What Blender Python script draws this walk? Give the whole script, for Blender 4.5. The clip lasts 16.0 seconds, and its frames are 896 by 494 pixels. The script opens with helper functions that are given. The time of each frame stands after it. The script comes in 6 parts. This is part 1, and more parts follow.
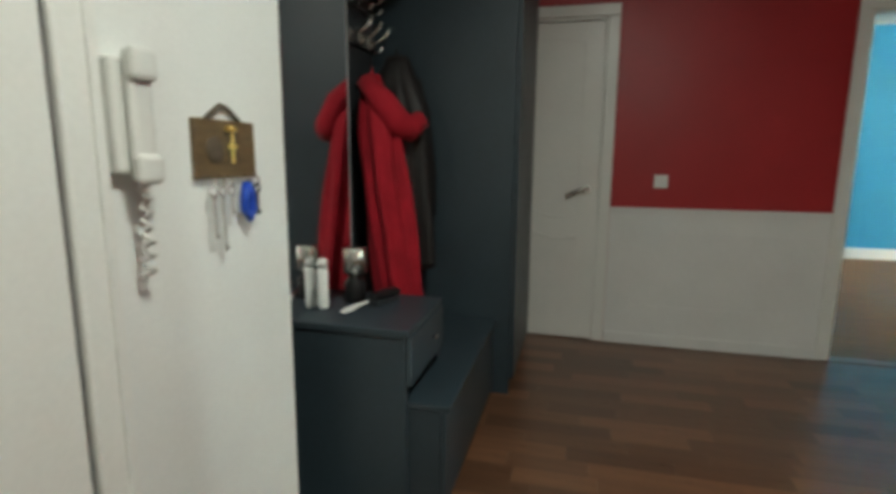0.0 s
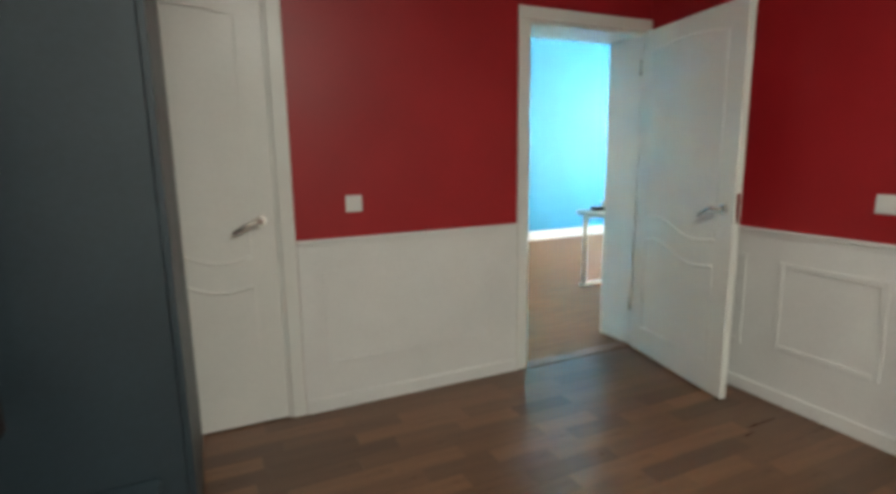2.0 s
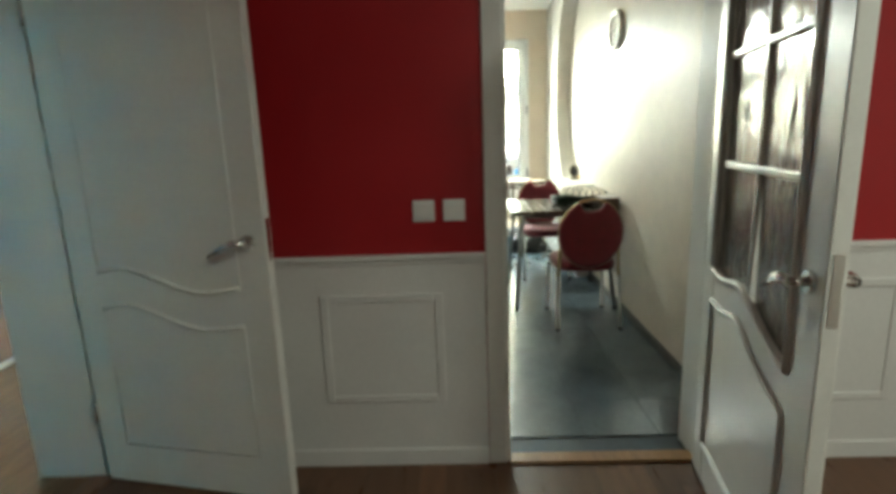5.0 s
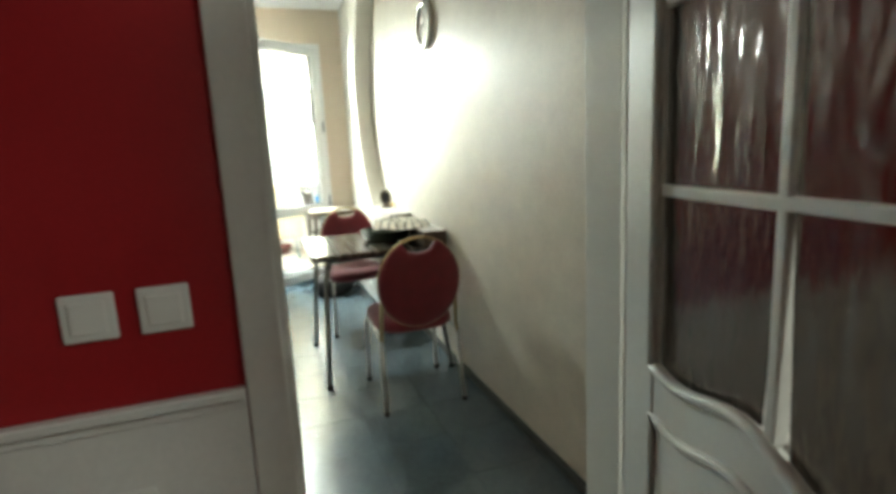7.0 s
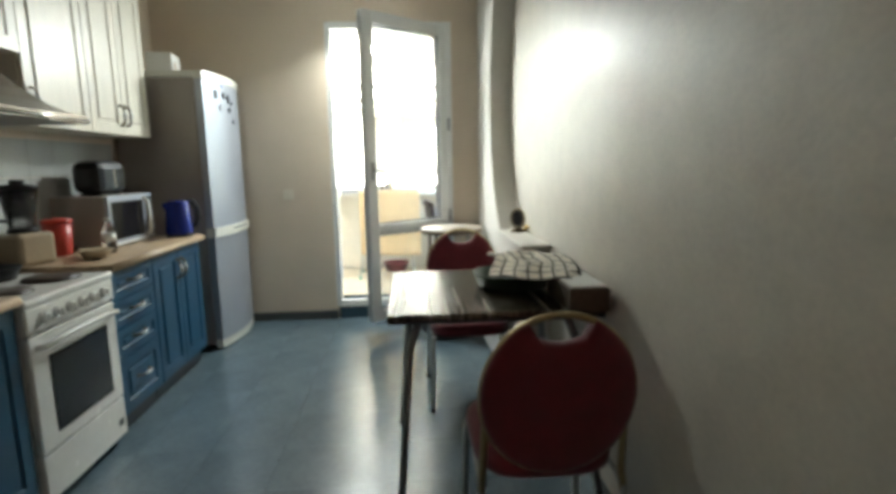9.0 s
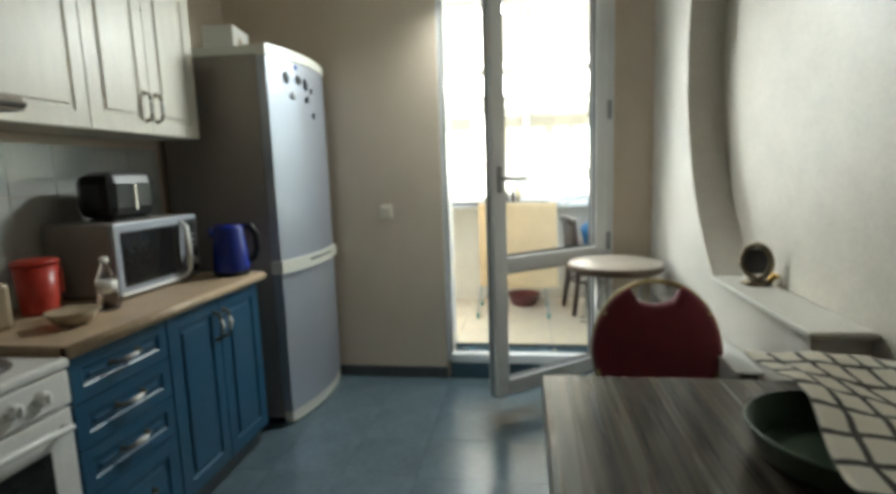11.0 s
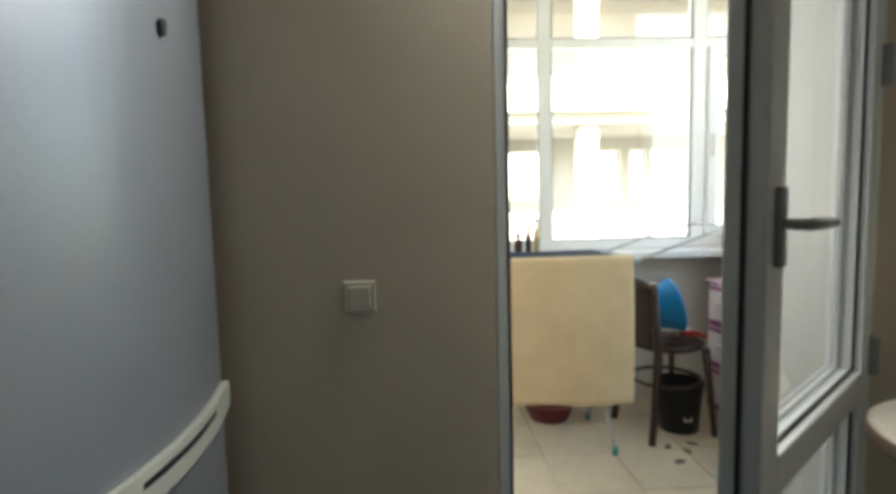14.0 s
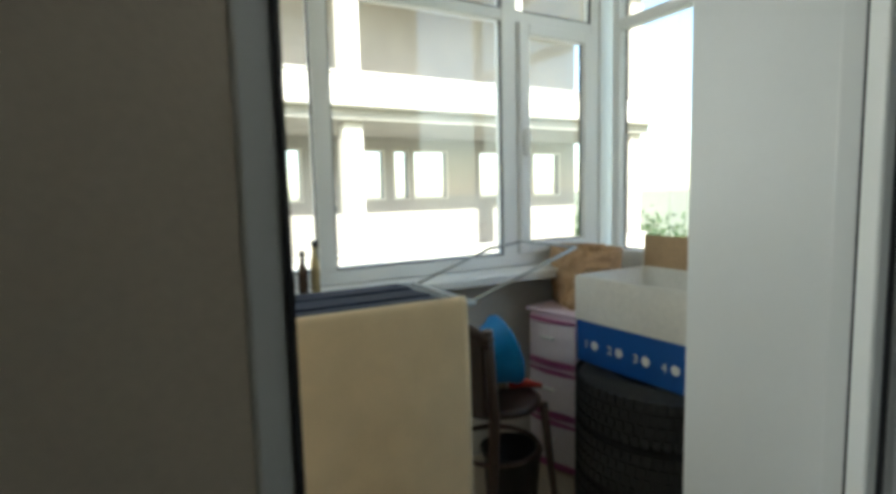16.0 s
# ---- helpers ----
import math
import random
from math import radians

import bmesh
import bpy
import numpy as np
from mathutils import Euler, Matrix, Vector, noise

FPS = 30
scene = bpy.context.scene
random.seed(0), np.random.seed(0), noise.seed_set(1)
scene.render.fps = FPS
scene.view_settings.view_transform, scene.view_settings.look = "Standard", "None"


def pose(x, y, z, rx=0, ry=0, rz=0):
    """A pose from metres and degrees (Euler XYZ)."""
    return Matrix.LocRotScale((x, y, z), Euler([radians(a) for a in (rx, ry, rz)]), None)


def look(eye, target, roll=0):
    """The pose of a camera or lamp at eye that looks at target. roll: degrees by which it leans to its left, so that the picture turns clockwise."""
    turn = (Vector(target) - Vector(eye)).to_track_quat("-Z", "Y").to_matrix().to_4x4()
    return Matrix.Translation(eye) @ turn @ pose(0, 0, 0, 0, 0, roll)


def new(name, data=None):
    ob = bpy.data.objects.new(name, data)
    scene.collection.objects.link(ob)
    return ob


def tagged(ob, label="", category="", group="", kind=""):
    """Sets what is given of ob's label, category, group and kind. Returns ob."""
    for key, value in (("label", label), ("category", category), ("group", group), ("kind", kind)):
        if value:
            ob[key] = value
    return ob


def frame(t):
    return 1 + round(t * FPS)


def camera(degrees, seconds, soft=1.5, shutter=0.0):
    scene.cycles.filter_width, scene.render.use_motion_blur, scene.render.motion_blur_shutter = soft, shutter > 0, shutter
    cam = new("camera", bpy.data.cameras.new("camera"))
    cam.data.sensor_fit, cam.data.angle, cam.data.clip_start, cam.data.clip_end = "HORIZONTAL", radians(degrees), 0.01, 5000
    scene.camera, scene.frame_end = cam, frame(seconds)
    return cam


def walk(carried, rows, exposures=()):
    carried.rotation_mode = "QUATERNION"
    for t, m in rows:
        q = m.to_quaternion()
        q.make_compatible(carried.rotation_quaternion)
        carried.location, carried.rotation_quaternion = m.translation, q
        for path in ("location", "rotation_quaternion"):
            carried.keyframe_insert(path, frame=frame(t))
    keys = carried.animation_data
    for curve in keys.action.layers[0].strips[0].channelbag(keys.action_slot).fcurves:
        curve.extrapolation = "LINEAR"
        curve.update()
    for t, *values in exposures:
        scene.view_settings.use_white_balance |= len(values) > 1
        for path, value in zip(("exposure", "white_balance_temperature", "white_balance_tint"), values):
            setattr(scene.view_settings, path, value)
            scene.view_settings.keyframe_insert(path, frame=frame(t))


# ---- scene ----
cam = camera(80.6, 16.0, soft=4.0, shutter=0.3)
EXPOSURES = [(0, 6.05, 6500, -3), (0.5, 6.2, 6600, -3), (1, 6.6, 6900, 1), (1.5, 7.1, 6700, 3), (2, 6.75, 6700, 1), (2.5, 5.9, 6600, -5), (3, 5.45, 6500, -6), (3.5, 5.15, 6500, -6), (4, 5.2, 6700, -4), (5, 5.72, 6800, -6), (7.5, 5.72, 6600, -4), (8, 5.27, 6700, 0), (9, 4.45, 6500, 2), (11.5, 3.8, 6500, 2), (12.5, 3.5, 6500, 2), (13.5, 3.15, 6700, 4), (14, 2.95, 6800, 4), (14.5, 2.55, 6800, 4), (15, 2.15, 6600, 0), (15.5, 1.9, 6500, 0), (16, 1.72, 6500, 0)]
PATH = [
    (0, (0.046, 0.092, 1.208), (-0.427, 2.006, 0.87), 0.5),
    (0.5, (-0.063, 0.281, 1.283), (-0.1, 2.248, 0.924), -0.1),
    (1, (-0.101, 0.502, 1.336), (0.131, 2.449, 0.942), -0.5),
    (1.5, (-0.099, 0.754, 1.337), (0.386, 2.659, 0.969), -1.3),
    (2, (-0.151, 1.035, 1.307), (0.677, 2.822, 0.956), -0.9),
    (2.5, (-0.175, 1.316, 1.292), (1.057, 2.857, 0.963), -1.1),
    (3, (-0.071, 1.476, 1.287), (1.339, 2.852, 0.944), -1.4),
    (3.5, (0.061, 1.638, 1.291), (1.621, 2.842, 0.948), -2.2),
    (4, (0.194, 1.803, 1.337), (1.97, 2.634, 0.946), -2.3),
    (4.5, (0.284, 2.037, 1.331), (2.199, 2.442, 0.92), -2.4),
    (5, (0.472, 2.116, 1.337), (2.429, 2.177, 0.928), -2.1),
    (5.2, (0.551, 2.111, 1.329), (2.513, 2.119, 0.94), -3.5),
    (7.3, (1.627, 1.928, 1.3), (3.478, 1.254, 0.954), -2.4),
    (8, (2.048, 1.799, 1.267), (3.921, 1.178, 0.944), -0.7),
    (8.5, (2.338, 1.691, 1.285), (4.274, 1.3, 0.974), -1.6),
    (9, (2.626, 1.659, 1.287), (4.597, 1.516, 0.98), -1.0),
    (9.2, (2.759, 1.667, 1.297), (4.733, 1.59, 0.991), -0.9),
    (11.3, (4.093, 1.851, 1.295), (6.05, 2.158, 1.02), -2.1),
    (11.5, (4.223, 1.913, 1.291), (6.184, 2.204, 1.028), -2.3),
    (12, (4.534, 2.0, 1.303), (6.497, 2.29, 1.051), -2.4),
    (12.5, (4.844, 2.136, 1.305), (6.813, 2.397, 1.069), -2.0),
    (13, (5.133, 2.257, 1.309), (7.111, 2.458, 1.088), -1.7),
    (13.5, (5.46, 2.371, 1.291), (7.452, 2.451, 1.127), -1.7),
    (14, (5.757, 2.492, 1.306), (7.746, 2.385, 1.13), -1.4),
    (14.5, (6.044, 2.565, 1.354), (7.997, 2.183, 1.156), -0.7),
    (15, (6.258, 2.544, 1.367), (8.165, 1.98, 1.151), -0.8),
    (15.5, (6.474, 2.48, 1.371), (8.31, 1.717, 1.161), -1.4),
    (16, (6.677, 2.351, 1.352), (8.421, 1.394, 1.154), -1.4),
]
walk(cam, [(t, look(eye, target, roll)) for t, eye, target, roll in PATH], EXPOSURES)


# ---- light ----
world = bpy.data.worlds.new("sky")
scene.world = world
world.use_nodes = True
_sky = world.node_tree.nodes.new("ShaderNodeTexSky")
_sky.sky_type, _sky.sun_disc = "NISHITA", False
_sky.sun_elevation, _sky.sun_rotation = radians(32), radians(288)
_bg = world.node_tree.nodes["Background"]
_bg.inputs["Strength"].default_value = 0.15
world.node_tree.links.new(_sky.outputs[0], _bg.inputs["Color"])

sun = new("sun", bpy.data.lights.new("sun", "SUN"))
sun.data.energy, sun.data.angle, sun.data.color = 4.2, radians(0.5), (1.0, 0.95, 0.87)
sun.matrix_world = look((-30, 10, 20), (0, 0, 0))


def area_lamp(name, eye, target, width, height, watts, colour):
    lamp = new(name, bpy.data.lights.new(name, "AREA"))
    lamp.data.shape, lamp.data.size, lamp.data.size_y = "RECTANGLE", width, height
    lamp.data.energy, lamp.data.color = watts, colour
    lamp.matrix_world = look(eye, target)
    return lamp


# daylight stand-ins in the balcony's window band and the blue room's unseen window
area_lamp("balcony_window_light", (8.62, 3.2, 1.75), (6.6, 1.4, 1.0), 1.0, 1.3, 3.4, (0.94, 0.97, 1.0))
area_lamp("blue_room_window_light", (7.34, 5.8, 1.7), (4.0, 5.9, 1.0), 2.0, 1.5, 0.55, (0.97, 0.98, 1.0))
# fill lamp added at the hall's ceiling, where no lamp is known
area_lamp("hall_fill_light", (0.45, 0.45, 2.62), (0.45, 0.45, 0), 0.34, 0.34, 0.62, (1.0, 0.98, 0.94))
# fill lamp added just inside the kitchen, under the balcony door's head
area_lamp("balcony_door_fill", (7.04, 2.08, 2.24), (4.2, 3.1, -0.5), 0.36, 0.18, 1.3, (0.95, 0.98, 1.0)).data.spread = radians(140)


# ---- materials ----
def material(name, colour, rough=0.5, metal=0.0, vary=0.12, scale=6.0, grain=60.0, bump=0.0, stretch=(1, 1, 1), second=None, coat=0.0, random_piece=0.0, sheen=0.0, spec=0.5, spread=0.08):
    """Surface with two scales of colour variation, optional relief and a per-piece shift."""
    m = bpy.data.materials.new(name)
    m.use_nodes = True
    nt = m.node_tree
    n, l = nt.nodes, nt.links
    b = n["Principled BSDF"]
    b.inputs["Roughness"].default_value = rough
    b.inputs["Metallic"].default_value = metal
    b.inputs["Coat Weight"].default_value = coat
    b.inputs["Sheen Weight"].default_value = sheen
    b.inputs["Specular IOR Level"].default_value = spec
    co = n.new("ShaderNodeTexCoord")
    mp = n.new("ShaderNodeMapping")
    mp.inputs["Scale"].default_value = stretch
    l.new(co.outputs["Object"], mp.inputs["Vector"])
    big = n.new("ShaderNodeTexNoise")
    big.inputs["Scale"].default_value, big.inputs["Detail"].default_value = scale, 4
    fine = n.new("ShaderNodeTexNoise")
    fine.inputs["Scale"].default_value, fine.inputs["Detail"].default_value = grain, 3
    l.new(mp.outputs[0], big.inputs["Vector"])
    l.new(mp.outputs[0], fine.inputs["Vector"])
    add = n.new("ShaderNodeMath")
    add.operation = "MULTIPLY_ADD"
    add.inputs[1].default_value = 0.45
    l.new(fine.outputs[0], add.inputs[0])
    half = n.new("ShaderNodeMath")
    half.operation = "MULTIPLY"
    half.inputs[1].default_value = 0.55
    l.new(big.outputs[0], half.inputs[0])
    l.new(half.outputs[0], add.inputs[2])
    ramp = n.new("ShaderNodeValToRGB")
    dark = tuple(c * (1 - vary) for c in colour)
    lite = second or tuple(min(1, c * (1 + vary)) for c in colour)
    ramp.color_ramp.elements[0].position, ramp.color_ramp.elements[1].position = 0.34, 0.66
    ramp.color_ramp.elements[0].color, ramp.color_ramp.elements[1].color = (*dark, 1), (*lite, 1)
    l.new(add.outputs[0], ramp.inputs[0])
    out = ramp.outputs[0]
    if random_piece:
        info = n.new("ShaderNodeObjectInfo")
        hsv = n.new("ShaderNodeHueSaturation")
        mr = n.new("ShaderNodeMapRange")
        mr.inputs["To Min"].default_value, mr.inputs["To Max"].default_value = 1 - random_piece, 1 + random_piece
        l.new(info.outputs["Random"], mr.inputs["Value"])
        l.new(mr.outputs[0], hsv.inputs["Value"])
        l.new(out, hsv.inputs["Color"])
        out = hsv.outputs[0]
    l.new(out, b.inputs["Base Color"])
    rr = n.new("ShaderNodeMapRange")
    rr.inputs["To Min"].default_value, rr.inputs["To Max"].default_value = max(0.02, rough - spread), min(1, rough + spread)
    l.new(big.outputs[0], rr.inputs["Value"])
    l.new(rr.outputs[0], b.inputs["Roughness"])
    if bump:
        bp = n.new("ShaderNodeBump")
        bp.inputs["Strength"].default_value, bp.inputs["Distance"].default_value = bump, 0.004
        l.new(add.outputs[0], bp.inputs["Height"])
        l.new(bp.outputs[0], b.inputs["Normal"])
    return m


def glass(name, rough=0.0, colour=(1, 1, 1), bump=0.0):
    m = bpy.data.materials.new(name)
    m.use_nodes = True
    b = m.node_tree.nodes["Principled BSDF"]
    b.inputs["Base Color"].default_value = (*colour, 1)
    b.inputs["Transmission Weight"].default_value, b.inputs["Roughness"].default_value, b.inputs["IOR"].default_value = 1.0, rough, 1.45
    if bump:
        tex = m.node_tree.nodes.new("ShaderNodeTexNoise")
        tex.inputs["Scale"].default_value, tex.inputs["Detail"].default_value = 30, 2
        co, mp = m.node_tree.nodes.new("ShaderNodeTexCoord"), m.node_tree.nodes.new("ShaderNodeMapping")
        mp.inputs["Scale"].default_value = (1, 1, 0.3)
        m.node_tree.links.new(co.outputs["Object"], mp.inputs["Vector"])
        m.node_tree.links.new(mp.outputs[0], tex.inputs["Vector"])
        bp = m.node_tree.nodes.new("ShaderNodeBump")
        bp.inputs["Strength"].default_value, bp.inputs["Distance"].default_value = bump, 0.02
        m.node_tree.links.new(tex.outputs[0], bp.inputs["Height"])
        m.node_tree.links.new(bp.outputs[0], b.inputs["Normal"])
    return m


M = {
    "red_paint": material("red_paint", (0.37, 0.013, 0.019), 0.42, vary=0.10, scale=3, grain=120, bump=0.12),
    "white_paint": material("white_paint", (0.76, 0.76, 0.74), 0.38, vary=0.05, scale=3, grain=90, bump=0.08),
    "white_wall": material("white_wall", (0.78, 0.79, 0.76), 0.7, vary=0.05, scale=2, grain=150, bump=0.25),
    "door_white": material("door_white", (0.78, 0.78, 0.74), 0.33, vary=0.04, scale=3, grain=80, bump=0.05),
    "blue_wall": material("blue_wall", (0.032, 0.28, 0.52), 0.7, vary=0.08, scale=2, grain=120, bump=0.15),
    "beige_paper": material("beige_paper", (0.68, 0.63, 0.54), 0.44, vary=0.08, scale=9, grain=60, bump=0.6, spec=0.6),
    "grey_paper": material("grey_paper", (0.66, 0.56, 0.44), 0.6, vary=0.06, scale=2.5, grain=110, bump=0.25),
    "ceiling_white": material("ceiling_white", (0.80, 0.80, 0.78), 0.85, vary=0.03, scale=2, grain=80),
    "laminate": material("laminate", (0.145, 0.070, 0.036), 0.30, vary=0.22, scale=3, grain=40, stretch=(1, 9, 1), random_piece=0.38, bump=0.1),
    "room_laminate": material("room_laminate", (0.20, 0.115, 0.065), 0.6, vary=0.25, scale=3, grain=40, stretch=(1, 8, 1), bump=0.1, spec=0.15),
    "slate_tile": material("slate_tile", (0.10, 0.14, 0.165), 0.24, vary=0.15, scale=5, grain=45, random_piece=0.05, bump=0.06, spec=0.8),
    "grout": material("grout", (0.075, 0.10, 0.115), 0.6, vary=0.15),
    "step_tile": material("step_tile", (0.045, 0.085, 0.115), 0.22, vary=0.2, scale=8, grain=50, random_piece=0.1),
    "balcony_tile": material("balcony_tile", (0.62, 0.54, 0.42), 0.35, vary=0.10, scale=6, grain=50, random_piece=0.06),
    "pvc": material("pvc", (0.80, 0.81, 0.80), 0.32, vary=0.012, spread=0.015),
    "gasket": material("gasket", (0.03, 0.03, 0.035), 0.6),
    "balcony_wall": material("balcony_wall", (0.74, 0.72, 0.66), 0.7, vary=0.06, bump=0.3),
    "concrete": material("concrete", (0.42, 0.40, 0.37), 0.85, vary=0.15, scale=1.2, grain=20, bump=0.3),
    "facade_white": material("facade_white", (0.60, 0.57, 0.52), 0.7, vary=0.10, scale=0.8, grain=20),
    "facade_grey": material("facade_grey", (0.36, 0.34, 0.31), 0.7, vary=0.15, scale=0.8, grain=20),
    "oak_strip": material("oak_strip", (0.36, 0.20, 0.09), 0.4, vary=0.2, stretch=(1, 6, 1)),
    "dark_base": material("dark_base", (0.07, 0.075, 0.075), 0.4, vary=0.2),
    "chrome": material("chrome", (0.72, 0.70, 0.66), 0.2, metal=1.0, vary=0.05),
    "bronze": material("bronze", (0.20, 0.16, 0.11), 0.35, metal=1.0, vary=0.25),
    "clear_glass": glass("clear_glass"),
    "wavy_glass": glass("wavy_glass", 0.16, (0.13, 0.11, 0.095), bump=0.4),
    "plastic_white": material("plastic_white", (0.80, 0.80, 0.77), 0.3, vary=0.02),
}


# ---- mesh helpers ----
def add_box(bm, x0, y0, z0, x1, y1, z1, bevel=0.0, seg=2, m=None):
    xs, ys, zs = sorted((x0, x1)), sorted((y0, y1)), sorted((z0, z1))
    v = [bm.verts.new((x, y, z)) for x in xs for y in ys for z in zs]
    f = [bm.faces.new([v[i] for i in q]) for q in ((0, 1, 3, 2), (4, 6, 7, 5), (0, 4, 5, 1), (2, 3, 7, 6), (0, 2, 6, 4), (1, 5, 7, 3))]
    if bevel:
        r = bmesh.ops.bevel(bm, geom=list({e for q in f for e in q.edges}), offset=bevel, segments=seg, profile=0.5, affect="EDGES")
        v = list({q for face in r["faces"] for q in face.verts} | {q for q in v if q.is_valid})
    if m is not None:
        bmesh.ops.transform(bm, matrix=m, verts=[q for q in v if q.is_valid])
    return bm


def boxes(*rows, bevel=0.0):
    bm = bmesh.new()
    for r in rows:
        add_box(bm, *r, bevel=bevel)
    return bm


def add_tube(bm, points, radius, sides=10, caps=True):
    """A round bar that follows points; radius is a number or one for each point."""
    pts = [Vector(p) for p in points]
    rad = radius if isinstance(radius, (list, tuple)) else [radius] * len(pts)
    rings, up = [], None
    for i, p in enumerate(pts):
        d = (pts[min(i + 1, len(pts) - 1)] - pts[max(i - 1, 0)]).normalized()
        if up is None:
            up = d.orthogonal().normalized()
        up = (up - d * up.dot(d)).normalized()
        side = d.cross(up)
        rings.append([bm.verts.new(p + rad[i] * (math.cos(a) * up + math.sin(a) * side)) for a in (2 * math.pi * k / sides for k in range(sides))])
    for a, b in zip(rings, rings[1:]):
        for k in range(sides):
            bm.faces.new((a[k], a[(k + 1) % sides], b[(k + 1) % sides], b[k])).smooth = True
    if caps:
        bm.faces.new(rings[0][::-1])
        bm.faces.new(rings[-1])
    return bm


def tube(points, radius, sides=10):
    return add_tube(bmesh.new(), points, radius, sides)


def add_lathe(bm, profile, sides=28, centre=(0, 0, 0), smooth=True):
    """Turns (radius, height) pairs round the z axis."""
    rings = []
    for r, z in profile:
        rings.append([bm.verts.new((centre[0] + max(r, 1e-4) * math.cos(2 * math.pi * k / sides), centre[1] + max(r, 1e-4) * math.sin(2 * math.pi * k / sides), centre[2] + z)) for k in range(sides)])
    for a, b in zip(rings, rings[1:]):
        for k in range(sides):
            bm.faces.new((a[k], a[(k + 1) % sides], b[(k + 1) % sides], b[k])).smooth = smooth
    bm.faces.new(rings[0][::-1])
    bm.faces.new(rings[-1])
    return bm


def lathe(profile, sides=28, centre=(0, 0, 0)):
    return add_lathe(bmesh.new(), profile, sides, centre)


def prism(outline, depth, axis="y", at=0.0, bevel=0.0):
    """A flat outline of (a, b) pairs pushed out by depth along an axis: y takes (x, z), x takes (y, z), z takes (x, y)."""
    bm = bmesh.new()
    put = {"y": lambda a, b, d: (a, d, b), "x": lambda a, b, d: (d, a, b), "z": lambda a, b, d: (a, b, d)}[axis]
    one = [bm.verts.new(put(a, b, at)) for a, b in outline]
    two = [bm.verts.new(put(a, b, at + depth)) for a, b in outline]
    caps = [bm.faces.new(one), bm.faces.new(two[::-1])]
    for k in range(len(one)):
        j = (k + 1) % len(one)
        bm.faces.new((one[k], two[k], two[j], one[j]))
    if bevel:
        bmesh.ops.bevel(bm, geom=list({e for f in caps for e in f.edges}), offset=bevel, segments=2, profile=0.5, affect="EDGES")
    bmesh.ops.recalc_face_normals(bm, faces=bm.faces)
    return bm


def to_object(name, bm, mat):
    bmesh.ops.recalc_face_normals(bm, faces=bm.faces)
    me = bpy.data.meshes.new(name)
    bm.to_mesh(me)
    bm.free()
    me.materials.append(M[mat] if isinstance(mat, str) else mat)
    return new(name, me)


def part(name, bm, mat, parent, label=""):
    ob = to_object(name, bm, mat)
    ob.parent = parent
    return tagged(ob, label)


def thing(name, at, turn, label, category, group="", kind=""):
    ob = new(name)
    ob.empty_display_size = 0.1
    ob.matrix_basis = pose(*at, 0, 0, turn)
    return tagged(ob, label, category, group, kind)


def single(name, bm, mat, label, category, group=""):
    return tagged(to_object(name, bm, mat), label, category, group)


def structure(name, bm, mat, label="", category=""):
    return tagged(to_object(name, bm, mat), label, category, kind="structure")


# ---- large structure ----
NORTH, EAST, WEST, SOUTH = 3.63, 2.46, -0.75, -1.4     # hall's inner faces
K_EAST, K_SOUTH, K_CEIL = 7.10, 0.92, 2.75
DADO = 0.90

structure("floor", boxes((-1.1, -1.5, -0.12, 2.50, 3.66, -0.006)), "grout", "dark hall floor bed below the laminate strips", "floor")
structure("floor_kitchen", boxes((2.50, 0.80, -0.12, 7.12, 3.70, -0.006)), "grout", "grey grout bed of the kitchen floor", "floor")
# the stretch west of the blue room is added unseen, to stop light leaking
structure("floor_blue_room", boxes((-1.2, 3.66, -0.12, 7.6, 8.0, 0.0)), "room_laminate", "worn brown laminate floor of the blue room", "floor")
structure("ceiling", boxes((-1.2, -1.6, 2.70, 2.46, 3.63, 2.9)), "ceiling_white", "white plaster ceiling of the hall", "ceiling")
structure("ceiling_kitchen", boxes((2.46, 0.75, K_CEIL, 7.10, 3.63, 2.95)), "ceiling_white", "white plaster ceiling of the kitchen", "ceiling")
structure("ceiling_blue_room", boxes((-0.2, 3.63, 3.07, 7.6, 8.1, 3.25)), "ceiling_white", "white ceiling of the blue room", "ceiling")

# north wall: closed door, open door to the blue room, then the back of the kitchen units
# the slab behind the closed door is added, to keep light out of its gaps
structure("wall_north", boxes(
    (-1.2, NORTH, 0, -0.60, 3.92, 3.2), (-0.60, NORTH, 2.06, 0.17, 3.92, 3.2), (0.17, NORTH, 0, 1.56, 3.92, 3.2), (-0.60, 3.86, 0, 0.17, 3.92, 2.06),
    (1.56, NORTH, 2.02, 2.415, 3.92, 3.2), (2.415, NORTH, 0, 2.52, 3.92, 3.2)), "red_paint", "red painted hall wall above white panelling", "wall")
structure("wall_kitchen_north", boxes((2.52, NORTH, 0, 7.42, 3.92, 3.2)), "grey_paper", "beige wall behind the kitchen units", "wall")
structure("wall_east", boxes(
    (EAST, 2.00, 0, 2.60, NORTH, 2.9), (EAST, 1.14, 2.04, 2.60, 2.00, 2.9), (EAST, SOUTH, 0, 2.60, 1.14, 2.9)), "red_paint", "red painted wall beside the kitchen doorway", "wall")
structure("wall_west", boxes((-1.2, SOUTH, 0, WEST, 1.42, 2.7)), "white_wall", "white plastered wall with intercom and key holder", "wall")
structure("wall_nook", boxes((-1.2, 1.42, 0, -1.0, NORTH, 2.7)), "white_wall", "plain wall behind the coat rack", "wall")
structure("wall_south", boxes((-1.2, -1.6, 0, 2.60, SOUTH, 2.9)), "white_wall", "plain white wall closing the hall", "wall")
structure("wall_kitchen_south", boxes((2.60, 0.72, 0, 7.42, K_SOUTH, 2.95)), "beige_paper", "pale textured wallpaper with a faint shine", "wall")
